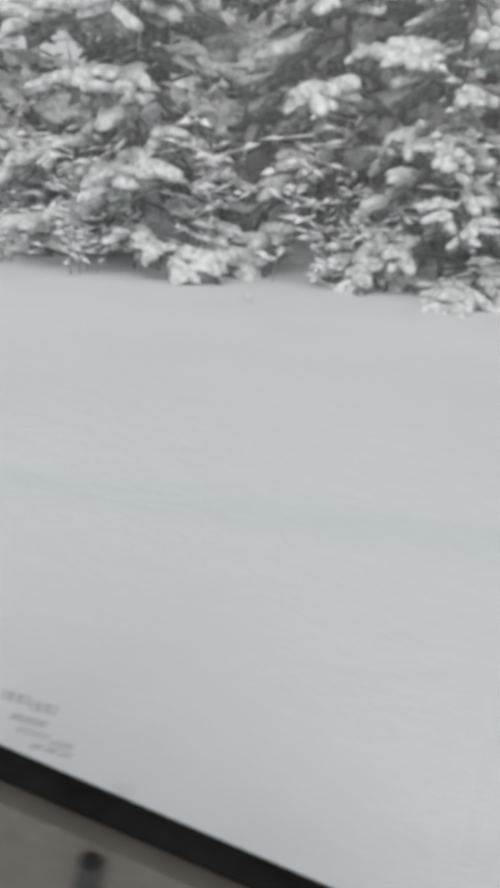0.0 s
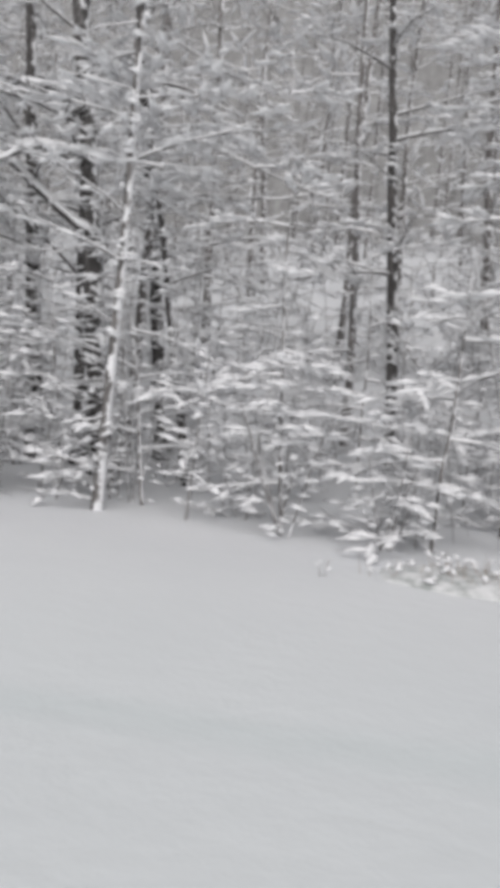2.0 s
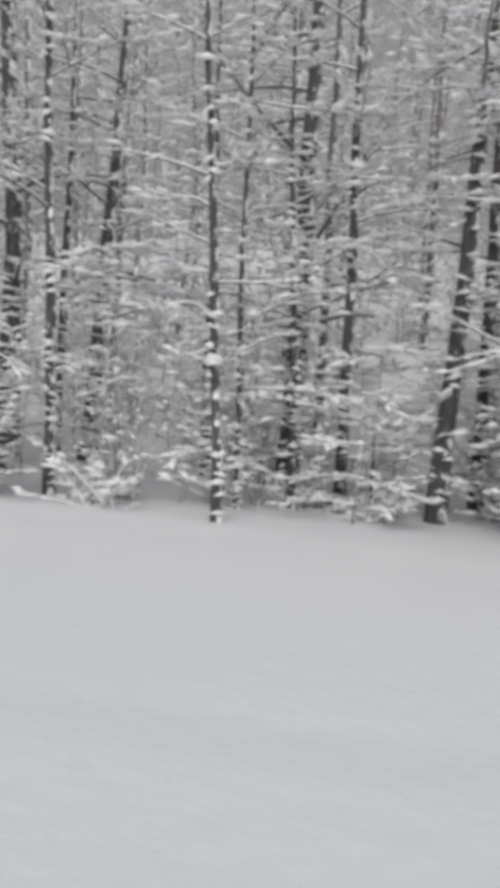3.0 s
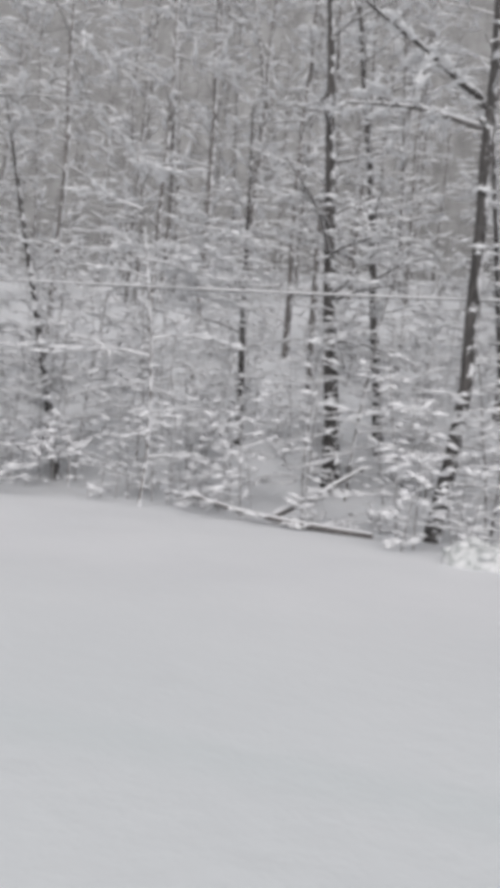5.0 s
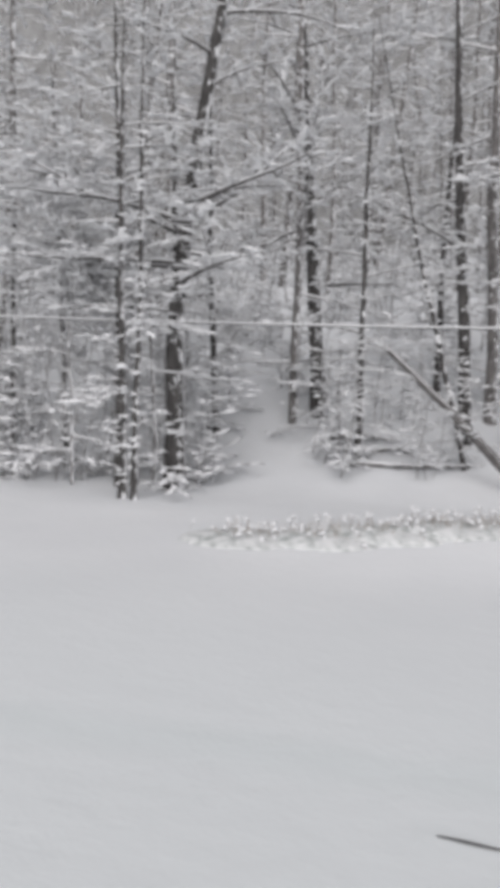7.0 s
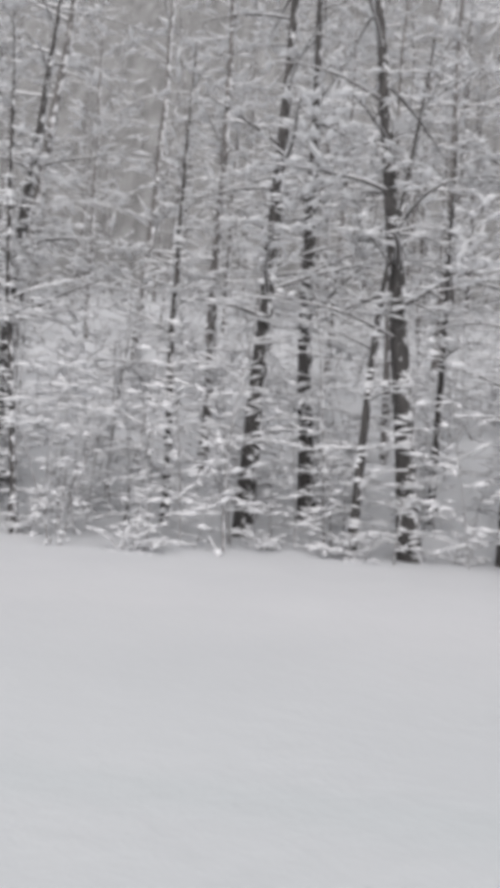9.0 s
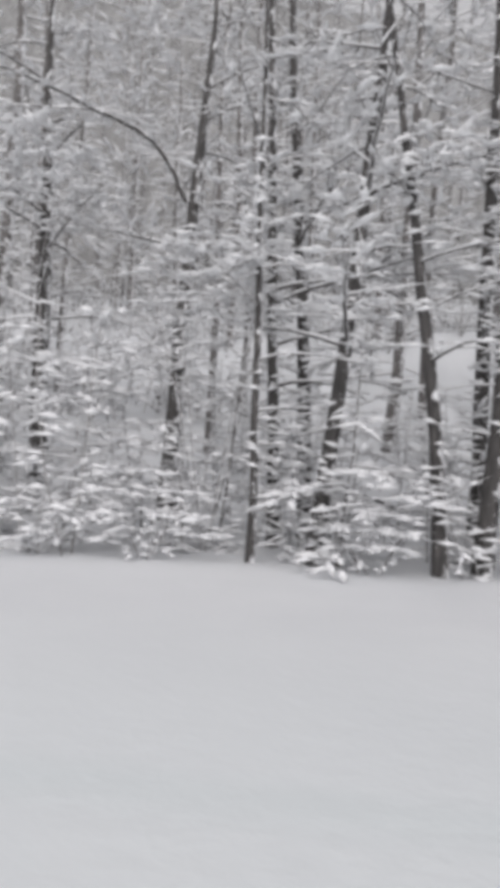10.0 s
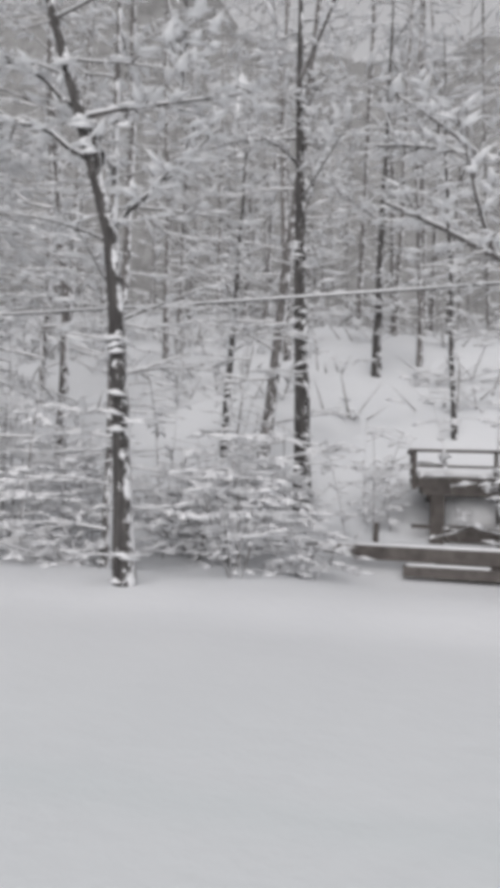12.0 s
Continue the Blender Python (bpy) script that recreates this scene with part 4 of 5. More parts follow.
def conifer_builds(r_, h, reach, boughs, size):
    t, g, w = Build(), Build(), Build()
    pts = [Vector((0, 0, -0.2)), Vector((r_.uniform(-0.1, 0.1), 0, h * 0.5)), Vector((r_.uniform(-0.2, 0.2), 0, h))]
    t.tube(pts, [h * 0.012, h * 0.008, 0.015], 7, 0)
    for i in range(boughs):
        s = 0.04 + 0.94 * ((i + r_.random()) / boughs)
        p, d = along(pts, s)
        a = i * 2.4 + r_.uniform(-0.5, 0.5)
        ln = reach * (1 - s) ** 0.7 * r_.uniform(0.65, 1.15) + 0.15
        q = bend(p, Vector((math.cos(a), math.sin(a), r_.uniform(-0.1, 0.5) - 0.25 * (1 - s))), ln, 5, r_, r_.uniform(0.3, 1.0), 0.16)
        q = [Vector((v.x, v.y, max(v.z, 0.12))) for v in q]
        g.tube(q, [0.03 * (1 - 0.8 * j / 5) + 0.004 for j in range(6)], 4, 1)
        n = max(2, int(ln * 2.2))
        for j in range(n):
            c, d = along(q, min(0.3 + 0.7 * (j + r_.uniform(0.4, 1.0)) / n, 0.999))
            side = Vector((d.y, -d.x, 0)) * (r_.uniform(-0.45, 0.45) * (1 if j < n - 1 else 0.2))
            clump(g, w, c + side, (d + side * 0.8).normalized(), size * r_.uniform(0.65, 1.2), r_, r_.choice((5, 6, 6)))
    return t, g, w


EVER = []
for k, (h, rc, n, size) in enumerate(((9.5, 3.1, 34, 1.06), (11.0, 3.5, 37, 1.12), (6.2, 2.9, 28, 1.04))):
    bs = conifer_builds(random.Random(700 + k), h, rc, n, size)
    EVER.append([b.mesh(nm, m, True) for b, nm, m in zip(bs, ("trunk", "foliage", "snow_load"), ([BARK], [NEEDLE, TWIG], [MOTTLED_SNOW]))])
for k, x, y, turn, sc in ((2, -4.2, 12.9, 20, 1.0), (1, -8.5, 14.5, 200, 1.0), (0, -0.6, 14.2, 75, 1.0), (2, 4.1, 12.8, 140, 0.95), (1, 2.2, 16.5, 10, 1.1), (0, 6.6, 14.6, 300, 1.05), (2, 1.4, 12.6, 250, 0.8), (1, -1.5, 18.0, 30, 1.15), (0, -5.0, 17.5, 80, 1.2), (0, 5.4, 18.0, 200, 1.25), (2, -10.5, 12.8, 330, 1.0), (1, 18.2, 16.2, 60, 1.05), (0, 9.2, 16.4, 120, 1.05), (1, 14.2, 19.4, 250, 1.1)):
    planted("evergreen", EVER[k], x, y, turn, sc, "evergreen with drooping boughs under thick clumps of snow", "evergreen tree", "evergreens at the wood's edge", ("trunk", "foliage", "snow_load"))


def pillow_pine(x, y):
    """A small pine at the verge: bare stem, broad boughs under rounded pillows of snow."""
    r_ = random.Random(31)
    e = thing("pine", x, y, land(x, y), "small pine at the verge, boughs rounded with snow pillows", "evergreen tree", "evergreens at the wood's edge")
    t, g = Build(), Build()
    pts = [Vector((0, 0, -0.2)), Vector((-0.05, 0, 3.0)), Vector((0.05, 0, 6.2))]
    t.tube(pts, [0.11, 0.085, 0.02], 8)
    part("trunk", t, [BARK], e, smooth=True)
    loads = []
    whorl = [(1.5 + 0.19 * k, (k * 137) % 360, max(0.5, (2.0 - 0.07 * k) * (0.75 + 0.25 * (k % 3)))) for k in range(24)]
    for z, a, ln in whorl + [(1.25, 190, 2.0), (1.35, 235, 1.5), (1.2, 300, 1.5), (1.5, 20, 1.7), (1.75, 160, 1.4), (2.0, 205, 1.6), (2.3, 270, 1.2), (2.3, 330, 1.4), (2.75, 175, 2.0), (3.0, 225, 1.5), (3.2, 20, 1.4), (3.4, 190, 1.5), (3.5, 290, 1.2), (4.3, 200, 1.2), (4.5, 320, 1.0), (4.8, 100, 1.0), (5.5, 180, 0.6), (5.7, 300, 0.6), (2.6, 80, 1.5), (1.6, 90, 1.5)]:
        b = radians(a)
        p, d = along(pts, (z + 0.2) / 6.4)
        q = bend(p, Vector((math.cos(b), math.sin(b), 0.25)), ln, 5, r_, 0.6, 0.1)
        g.tube(q, [0.035 * (1 - 0.7 * j / 5) for j in range(6)], 5, 1)
        w = Build()
        for j in range(max(2, int(ln * 2.3))):
            c, d = along(q, min(0.99, 0.35 + 0.65 * (j + 0.7) / max(2, int(ln * 2.3))))
            c = c + Vector((d.y, -d.x, 0)) * r_.uniform(-0.22, 0.22)
            for i in range(5):
                hd = Vector((d.x + r_.uniform(-0.9, 0.9), d.y + r_.uniform(-0.9, 0.9), r_.uniform(-0.7, 0.0)))
                g.lobe(c - Vector((0, 0, 0.13)) + hd * 0.16, hd, 0.6, 0.24, 0.11, r_, 5, 2, 0)
            for i in range(3):
                w.lobe(c + Vector((r_.uniform(-0.16, 0.16), r_.uniform(-0.16, 0.16), r_.uniform(-0.14, 0.06))), d + Vector((r_.uniform(-0.8, 0.8), r_.uniform(-0.8, 0.8), r_.uniform(-0.9, 0.0))), r_.uniform(0.36, 0.66), r_.uniform(0.26, 0.42), r_.uniform(0.13, 0.21), r_, 9, 4, 0)
        part("snow_pillow", w, [SNOW], e, "rounded pillow of snow", True)
    tagged(part("foliage", g, [NEEDLE, TWIG], e, "dark needles under the snow", True), kind="stuff")


pillow_pine(51.8, 8.9)


# far woods
def far_woods():
    b = Build()
    r_ = random.Random(77)
    for i in range(330):
        x, y = r_.uniform(-62, 215), r_.uniform(33, 66)
        z, h = land(x, y), r_.uniform(20, 34)
        p = Vector((x, y, z - 0.3))
        q = [p, p + Vector((r_.uniform(-0.8, 0.8), 0, h * 0.5)), p + Vector((r_.uniform(-1.6, 1.6), 0, h))]
        w = r_.uniform(0.08, 0.18)
        b.tube(q, [w, w * 0.7, 0.02], 4, 0, False)
        for j in range(30):
            c, d = along(q, r_.uniform(0.03, 0.99))
            a = r_.uniform(0, 2 * math.pi)
            ln = r_.uniform(1.6, 3.6)
            hd = Vector((math.cos(a), math.sin(a), r_.uniform(-0.2, 0.6)))
            b.sliver(c, c + hd * ln, 0.09, 0.05, 2, 2)
            for k in range(2):
                m = c + hd * (ln * r_.uniform(0.3, 0.95))
                b.tuft(m, hd + Vector((r_.uniform(-0.8, 0.8), r_.uniform(-0.8, 0.8), 0)), r_.uniform(0.9, 2.4), r_.uniform(0.2, 0.5), r_.uniform(0.08, 0.2))
    # low brush on the slope between the stems
    for i in range(1300):
        x, y = r_.uniform(-50, 212), 21 + 45 * r_.random() ** 1.3
        p, g = Vector((x, y, land(x, y) - 0.1)), r_.uniform(0.8, 1.5) * (0.7 + y / 45)
        for j in range(8):
            a, e = r_.uniform(0, 6.283), r_.uniform(0.1, 1.1)
            hd = Vector((math.cos(a) * math.cos(e), math.sin(a) * math.cos(e), math.sin(e)))
            q = p + Vector((r_.uniform(-0.6, 0.6), r_.uniform(-0.4, 0.4), 0)) * g
            b.sliver(q, q + hd * (g * r_.uniform(0.6, 1.4)), 0.07 * g, 0.04 * g, 1, 2)
            if j % 2:
                b.tuft(q + hd * (g * r_.uniform(0.3, 1.0)), Vector((math.cos(a), math.sin(a), r_.uniform(-0.2, 0.2))), g * r_.uniform(0.3, 0.7), g * 0.16, g * 0.07)
    ob = new("far_woods", b.mesh("far_woods", [HAZED_BARK, SNOW, GREY_TWIG], True))
    tagged(ob, "distant snow-covered bare woods rising behind", "woods", kind="stuff")


far_woods()


# the wooded hillside that closes the distance
def hillside_material():
    m, n, l, p = nodes_of("distant_woods")
    c = n.new("ShaderNodeTexCoord").outputs["Object"]
    mp = n.new("ShaderNodeMapping")
    mp.inputs["Scale"].default_value = (0.9, 0.3, 0.10)
    l.new(c, mp.inputs["Vector"])
    g = noise_of(n, l, mp.outputs[0], 1.0, 6, 0.65)
    f = noise_of(n, l, c, 0.55, 6, 0.7)
    mid = n.new("ShaderNodeMath")
    mid.operation = "ADD"
    l.new(g.outputs["Fac"], mid.inputs[0])
    l.new(f.outputs["Fac"], mid.inputs[1])
    half = n.new("ShaderNodeMath")
    half.operation = "MULTIPLY"
    l.new(mid.outputs[0], half.inputs[0])
    half.inputs[1].default_value = 0.5
    r = ramp_of(n, [(0.38, (0.19, 0.188, 0.187)), (0.50, (0.27, 0.268, 0.266)), (0.62, (0.37, 0.37, 0.37))])
    l.new(half.outputs[0], r.inputs[0])
    l.new(r.outputs[0], p.inputs["Base Color"])
    p.inputs["Roughness"].default_value = 0.9
    return m


def distant_hillside():
    b = Build()
    xs = list(range(-160, 321, 4))
    ys = [78, 86, 96, 110, 128, 150]
    for j, y in enumerate(ys):
        for x in xs:
            base = land(x, 78) - 1.0
            top = 84 + 34 * ease(30, 110, x) + 9 * noise.noise((x * 0.03, 2.0, 0.0)) - 40 * ease(130, 158, x) + 2.5 * noise.noise((x * 0.25, 5.0, 0.0))
            b.v.append(Vector((x, y + 2.5 * noise.noise((x * 0.1, y * 0.1, 1.0)), base + top * (0, 0.22, 0.43, 0.64, 0.84, 1.0)[j] + 1.5 * noise.noise((x * 0.2, y * 0.2, 4.0)))))
    n = len(xs)
    for j in range(len(ys) - 1):
        for i in range(n - 1):
            b.f.append((j * n + i, j * n + i + 1, (j + 1) * n + i + 1, (j + 1) * n + i))
            b.m.append(0)
    tagged(new("backdrop", b.mesh("backdrop", [hillside_material()], True)), "far hillside of grey bare woods in snow", "hillside", kind="structure")


distant_hillside()

# ---- things along the road ----
def soft_box(b, a, c, r=0.02, mat=0):
    """A box with its upright edges cut off."""
    x0, y0, z0 = a
    x1, y1, z1 = c
    ring = [(x0 + r, y0), (x1 - r, y0), (x1, y0 + r), (x1, y1 - r), (x1 - r, y1), (x0 + r, y1), (x0, y1 - r), (x0, y0 + r)]
    i = len(b.v)
    b.v += [Vector((x, y, z)) for z in (z0, z1) for x, y in ring]
    for q in range(8):
        b.f.append((i + q, i + (q + 1) % 8, i + 8 + (q + 1) % 8, i + 8 + q))
    b.f += [tuple(i + 7 - q for q in range(8)), tuple(i + 8 + q for q in range(8))]
    b.m += [mat] * 10


def mound(b, cx, cy, z, lx, ly, h, rng, mat=0):
    """A cushion of snow with an uneven outline."""
    n, rings = 14, 5
    rows = []
    wob = [rng.uniform(0.88, 1.08) for _ in range(n)]
    for j in range(rings):
        s = j / rings
        rad = math.cos(s * math.pi / 2) ** 0.6
        rows.append(len(b.v))
        for q in range(n):
            a = 2 * math.pi * q / n
            k = rad * (wob[q] * (1 - s) + s)
            b.v.append(Vector((cx + lx / 2 * k * math.cos(a), cy + ly / 2 * k * math.sin(a), z + h * math.sin(s * math.pi / 2))))
    top = len(b.v)
    b.v.append(Vector((cx, cy, z + h)))
    for r0, r1 in zip(rows, rows[1:]):
        for q in range(n):
            b.f.append((r0 + q, r0 + (q + 1) % n, r1 + (q + 1) % n, r1 + q))
    for q in range(n):
        b.f.append((rows[-1] + q, rows[-1] + (q + 1) % n, top))
    b.f.append(tuple(rows[0] + n - 1 - q for q in range(n)))
    b.m += [mat] * (n * rings + 1)


def wheelie_bin(x, y, turn):
    z = land(x, y) - 0.16
    e = thing("wheelie_bin", x, y, z, "blue-green wheeled rubbish bin with snow heaped on its lid", "rubbish bin")
    r_ = random.Random(3)
    b = Build()
    # tapering body, narrower at the foot
    rows = []
    for k, (zz, hx, hy) in enumerate(((0.02, 0.19, 0.21), (0.06, 0.21, 0.24), (0.62, 0.26, 0.30), (0.64, 0.285, 0.325), (0.72, 0.285, 0.325))):
        rows.append(len(b.v))
        c = 0.05
        for px, py in ((-hx + c, -hy), (hx - c, -hy), (hx, -hy + c), (hx, hy - c), (hx - c, hy), (-hx + c, hy), (-hx, hy - c), (-hx, -hy + c)):
            b.v.append(Vector((px, py, zz)))
    for r0, r1 in zip(rows, rows[1:]):
        for q in range(8):
            b.f.append((r0 + q, r0 + (q + 1) % 8, r1 + (q + 1) % 8, r1 + q))
    b.f.append(tuple(rows[0] + 7 - q for q in range(8)))
    b.f.append(tuple(rows[-1] + q for q in range(8)))
    b.m = [0] * len(b.f)
    part("body", b, [BIN_PLASTIC], e)
    b = Build()
    soft_box(b, (-0.31, -0.35, 0.725), (0.31, 0.35, 0.765), 0.05)
    soft_box(b, (-0.27, -0.30, 0.765), (0.27, 0.30, 0.80), 0.08)
    part("lid", b, [BIN_PLASTIC], e)
    b = Build()
    b.tube([Vector((-0.24, 0.40, 0.70)), Vector((0.24, 0.40, 0.70))], [0.017, 0.017], 8)
    part("handle", b, [BLACK], e, "dark plastic bar")
    for sx in (-0.24, 0.24):
        b = Build()
        b.tube([Vector((sx - 0.025, 0.25, 0.10)), Vector((sx + 0.025, 0.25, 0.10))], [0.10, 0.10], 14)
        part("wheel", b, [BLACK], e, "black rubber wheel")
    b = Build()
    mound(b, 0.08, 0.0, 0.797, 0.86, 0.72, 0.19, r_)
    part("snow_cap", b, [SNOW], e, "rounded cushion of fresh snow", True)
    b = Build()
    for k in range(26):
        zz = r_.uniform(0.12, 0.50)
        hy = 0.24 + 0.06 * (zz - 0.06) / 0.56
        b.lobe(Vector((r_.gauss(-0.05, 0.07), -hy - 0.002, zz * 0.9)), Vector((r_.uniform(-0.6, 0.6), 0, 1)), r_.uniform(0.10, 0.26), r_.uniform(0.07, 0.15), 0.014, r_, 7, 3, 0)
    for k in range(5):
        b.lobe(Vector((0.24, r_.uniform(-0.2, 0.1), r_.uniform(0.1, 0.55))), Vector((0, 0.3, 1)), 0.22, 0.10, 0.03, r_, 6, 2, 0)
    for k in range(9):
        b.lobe(Vector((r_.uniform(0.2, 0.36), r_.uniform(-0.28, 0.1), r_.uniform(0.05, 0.30))), Vector((0.3, r_.uniform(-0.4, 0.4), 1)), 0.30, 0.2, 0.09, r_, 8, 4, 0)
    part("stuck_snow", b, [SNOW], e, "wind-blown snow stuck to the side", True)
    e.matrix_world = pose(x, y, z, 0, 0, turn) @ Matrix.Diagonal((0.92, 0.92, 1, 1))


wheelie_bin(95.70, 7.25, 8)


def mailbox(x, y):
    z = land(x, y)
    e = thing("mailbox", x, y, z, "dark metal mailbox on a snow-plastered wooden post", "mailbox")
    r_ = random.Random(4)
    b = Build()
    soft_box(b, (-0.045, -0.045, -0.3), (0.045, 0.045, 0.62), 0.012)
    part("post", b, [PALED_BARK], e, "wooden post plastered with snow")
    b = Build()
    n = 8
    ring = [(-0.075, 0.0), (0.075, 0.0)] + [(0.075 * math.cos(math.pi * k / n), 0.11 + 0.075 * math.sin(math.pi * k / n)) for k in range(n + 1)]
    m = len(ring)
    for yy in (-0.26, 0.20):
        b.v += [Vector((0.06 + px, yy, 0.62 + pz)) for px, pz in ring]
    for q in range(m):
        b.f.append((q, (q + 1) % m, m + (q + 1) % m, m + q))
    b.f += [tuple(m - 1 - q for q in range(m)), tuple(m + q for q in range(m))]
    b.m = [0] * len(b.f)
    part("box", b, [BLACK], e)
    b = Build()
    soft_box(b, (-0.005, -0.275, 0.63), (0.125, -0.262, 0.765), 0.01)
    door = part("door", b, [BLACK], e)
    b = Build()
    soft_box(b, (0.05, -0.295, 0.735), (0.07, -0.276, 0.755), 0.004)
    part("knob", b, [BLACK], door)
    b = Build()
    soft_box(b, (-0.05, -0.22, 0.575), (0.20, 0.18, 0.612), 0.01)
    part("bracket", b, [TIMBER], e, "weathered wooden arm")
    b = Build()
    b.tube([Vector((0.12, -0.22, 0.45)), Vector((0.12, 0.16, 0.45))], [0.06, 0.06], 12)
    part("paper_tube", b, [BLACK], e, "dark round newspaper holder")
    b = Build()
    soft_box(b, (0.105, -0.02, 0.505), (0.135, 0.02, 0.58), 0.006)
    part("hanger", b, [BLACK], e)
    b = Build()
    mound(b, 0.06, -0.03, 0.785, 0.18, 0.52, 0.07, r_)
    part("snow_cap", b, [SNOW], e, "thin ridge of snow", True)


mailbox(118.18, 6.85)


def fallen(name, pts, r, label, snow=0.06, coat=None):
    p0 = pts[0]
    e = thing(name, p0.x, p0.y, p0.z, label, "fallen tree")
    q = [p - p0 for p in pts]
    r_ = random.Random(int(p0.x * 10))
    n = len(q)
    b = Build()
    b.tube(q, [r * (1 - 0.55 * i / (n - 1)) for i in range(n)], 8)
    part("trunk", b, [coat or TWIG], e, smooth=True)
    b = Build()
    top = [p + Vector((0, 0, r * (1 - 0.55 * i / (n - 1)) * 0.6)) for i, p in enumerate(q)]
    b.twig(top, r * 1.9 + 0.02, snow + r * 0.5, 0.0, 0.5, 0, 0)
    part("snow_ridge", b, [SNOW], e, "ridge of snow along the top", True)
    b = Build()
    spray(b, q, (q[-1] - q[0]).length * 0.22, r_, 8, 5, 1.1, 0.3)
    tagged(part("crown", b, [TWIG, SNOW], e, smooth=True), kind="stuff")
    return e


def on_land(x, y, up):
    return Vector((x, y, land(x, y) + up))


LYING = "fallen trunk lying on the woodland floor under snow"
fallen("fallen_tree", [on_land(38.6, 11.7, 0.12), on_land(39.6, 11.7, 0.10), on_land(40.7, 11.6, 0.06)], 0.06, LYING)
fallen("fallen_tree", [on_land(79.5, 12.0, 0.04), on_land(78.1, 12.05, 0.10), on_land(77.0, 12.1, 0.2), on_land(76.1, 12.2, 0.42)], 0.075, LYING, 0.0)
fallen("fallen_tree", [on_land(77.6, 12.9, 0.05), on_land(78.3, 13.0, 0.5), on_land(79.2, 13.1, 1.15)], 0.06, "broken limb propped up on a fallen log, snow-lined")
fallen("fallen_tree", [on_land(111.2, 16.3, 0.05), on_land(112.6, 16.4, 0.08), on_land(114.0, 16.5, 0.12)], 0.06, LYING)
fallen("fallen_tree", [on_land(110.7, 17.6, 0.05), on_land(111.4, 17.7, 0.16), on_land(112.3, 17.6, 0.10)], 0.05, LYING, 0.03)
fallen("fallen_stick", [on_land(111.7, 17.0, 0.05), on_land(112.3, 17.1, 0.18), on_land(112.9, 17.0, 0.04)], 0.045, "thin broken stick lying over the snow", 0.03)
fallen("fallen_tree", [on_land(115.1, 15.3, -0.05), on_land(114.3, 15.35, 0.75), on_land(113.3, 15.4, 1.75), on_land(111.8, 15.6, 3.05)], 0.13, "dead trunk leaning against its neighbours, snow on top", 0.03)
fallen("fallen_tree", [on_land(119.3, 10.6, 0.05), on_land(118.75, 10.6, 1.9), on_land(118.3, 10.6, 3.2), on_land(117.6, 10.5, 4.3)], 0.06, "leaning sapling trunk wholly coated in snow", 0.11, SNOW)
fallen("fallen_stick", [on_land(118.9, 11.0, 0.25), on_land(118.0, 11.3, 0.3), on_land(117.2, 11.6, 0.42)], 0.03, "thin broken stick lying over the snow", 0.0)
fallen("fallen_stick", [on_land(119.8, 9.9, 0.2), on_land(119.2, 10.2, 0.35), on_land(118.7, 10.4, 0.4)], 0.035, "thin broken stick lying over the snow", 0.0)
fallen("fallen_stick", [on_land(121.4, 9.2, 0.15), on_land(120.6, 9.6, 0.3), on_land(120.0, 9.9, 0.35)], 0.035, "thin broken stick lying over the snow", 0.0)

for (xa, ya), (xb, yb) in (((160.1, 15.8), (160.9, 16.5)), ((161.1, 16.6), (162.4, 14.8)), ((164.4, 12.1), (165.4, 13.7)), ((164.4, 11.8), (164.8, 13.0)), ((160.6, 16.6), (161.8, 15.5)), ((150.2, 11.4), (151.5, 11.0)), ((57.3, 9.9), (58.6, 9.6)), ((134.0, 10.1), (135.3, 9.9))):
    fallen("fallen_stick", [on_land(xa, ya, 0.06), on_land((xa + xb) / 2, (ya + yb) / 2, 0.10), on_land(xb, yb, 0.08)], 0.045, "thin broken stick lying over the snow", 0.02)


# stones and broken wood on the bank beside the mailbox
def boulder(x, y, r, seed):
    r_ = random.Random(seed)
    e = thing("stone", x, y, land(x, y), "dark wet stone half buried in snow", "stone", "stones on the bank")
    b = Build()
    for k in range(2):
        b.lobe(Vector((r_.uniform(-0.4, 0.4) * r, 0, r * r_.uniform(0.2, 0.5))), Vector((1, r_.uniform(-0.5, 0.5), r_.uniform(-0.4, 0.4))), r * r_.uniform(1.3, 2.0), r * 1.1, r * r_.uniform(0.5, 0.8), r_, 8, 4, 0)
    part("rock", b, [STONE], e)
    b = Build()
    for k in range(2):
        b.lobe(Vector((r_.uniform(-0.5, 0.5) * r, r * r_.uniform(0.0, 0.4), r * r_.uniform(0.6, 0.9))), Vector((1, r_.uniform(-0.8, 0.8), r_.uniform(-0.4, 0.4))), r * r_.uniform(0.9, 1.6), r * 1.0, r * r_.uniform(0.25, 0.4), r_, 8, 3, 0)
    part("snow_cap", b, [SNOW], e, "snow lying on top", True)


place = random.Random(21)
for k in range(40):
    t_ = place.random()
    boulder(118.3 + 4.6 * t_ + place.uniform(-0.3, 0.3), 11.0 - 2.0 * t_ + place.uniform(-0.5, 0.7), place.uniform(0.07, 0.2), 40 + k)
for k in range(22):
    a_, d_ = place.uniform(0, 6.283), math.sqrt(place.random())
    boulder(119.4 + 1.3 * d_ * math.cos(a_), 12.5 + 1.2 * d_ * math.sin(a_), place.uniform(0.10, 0.24), 140 + k)


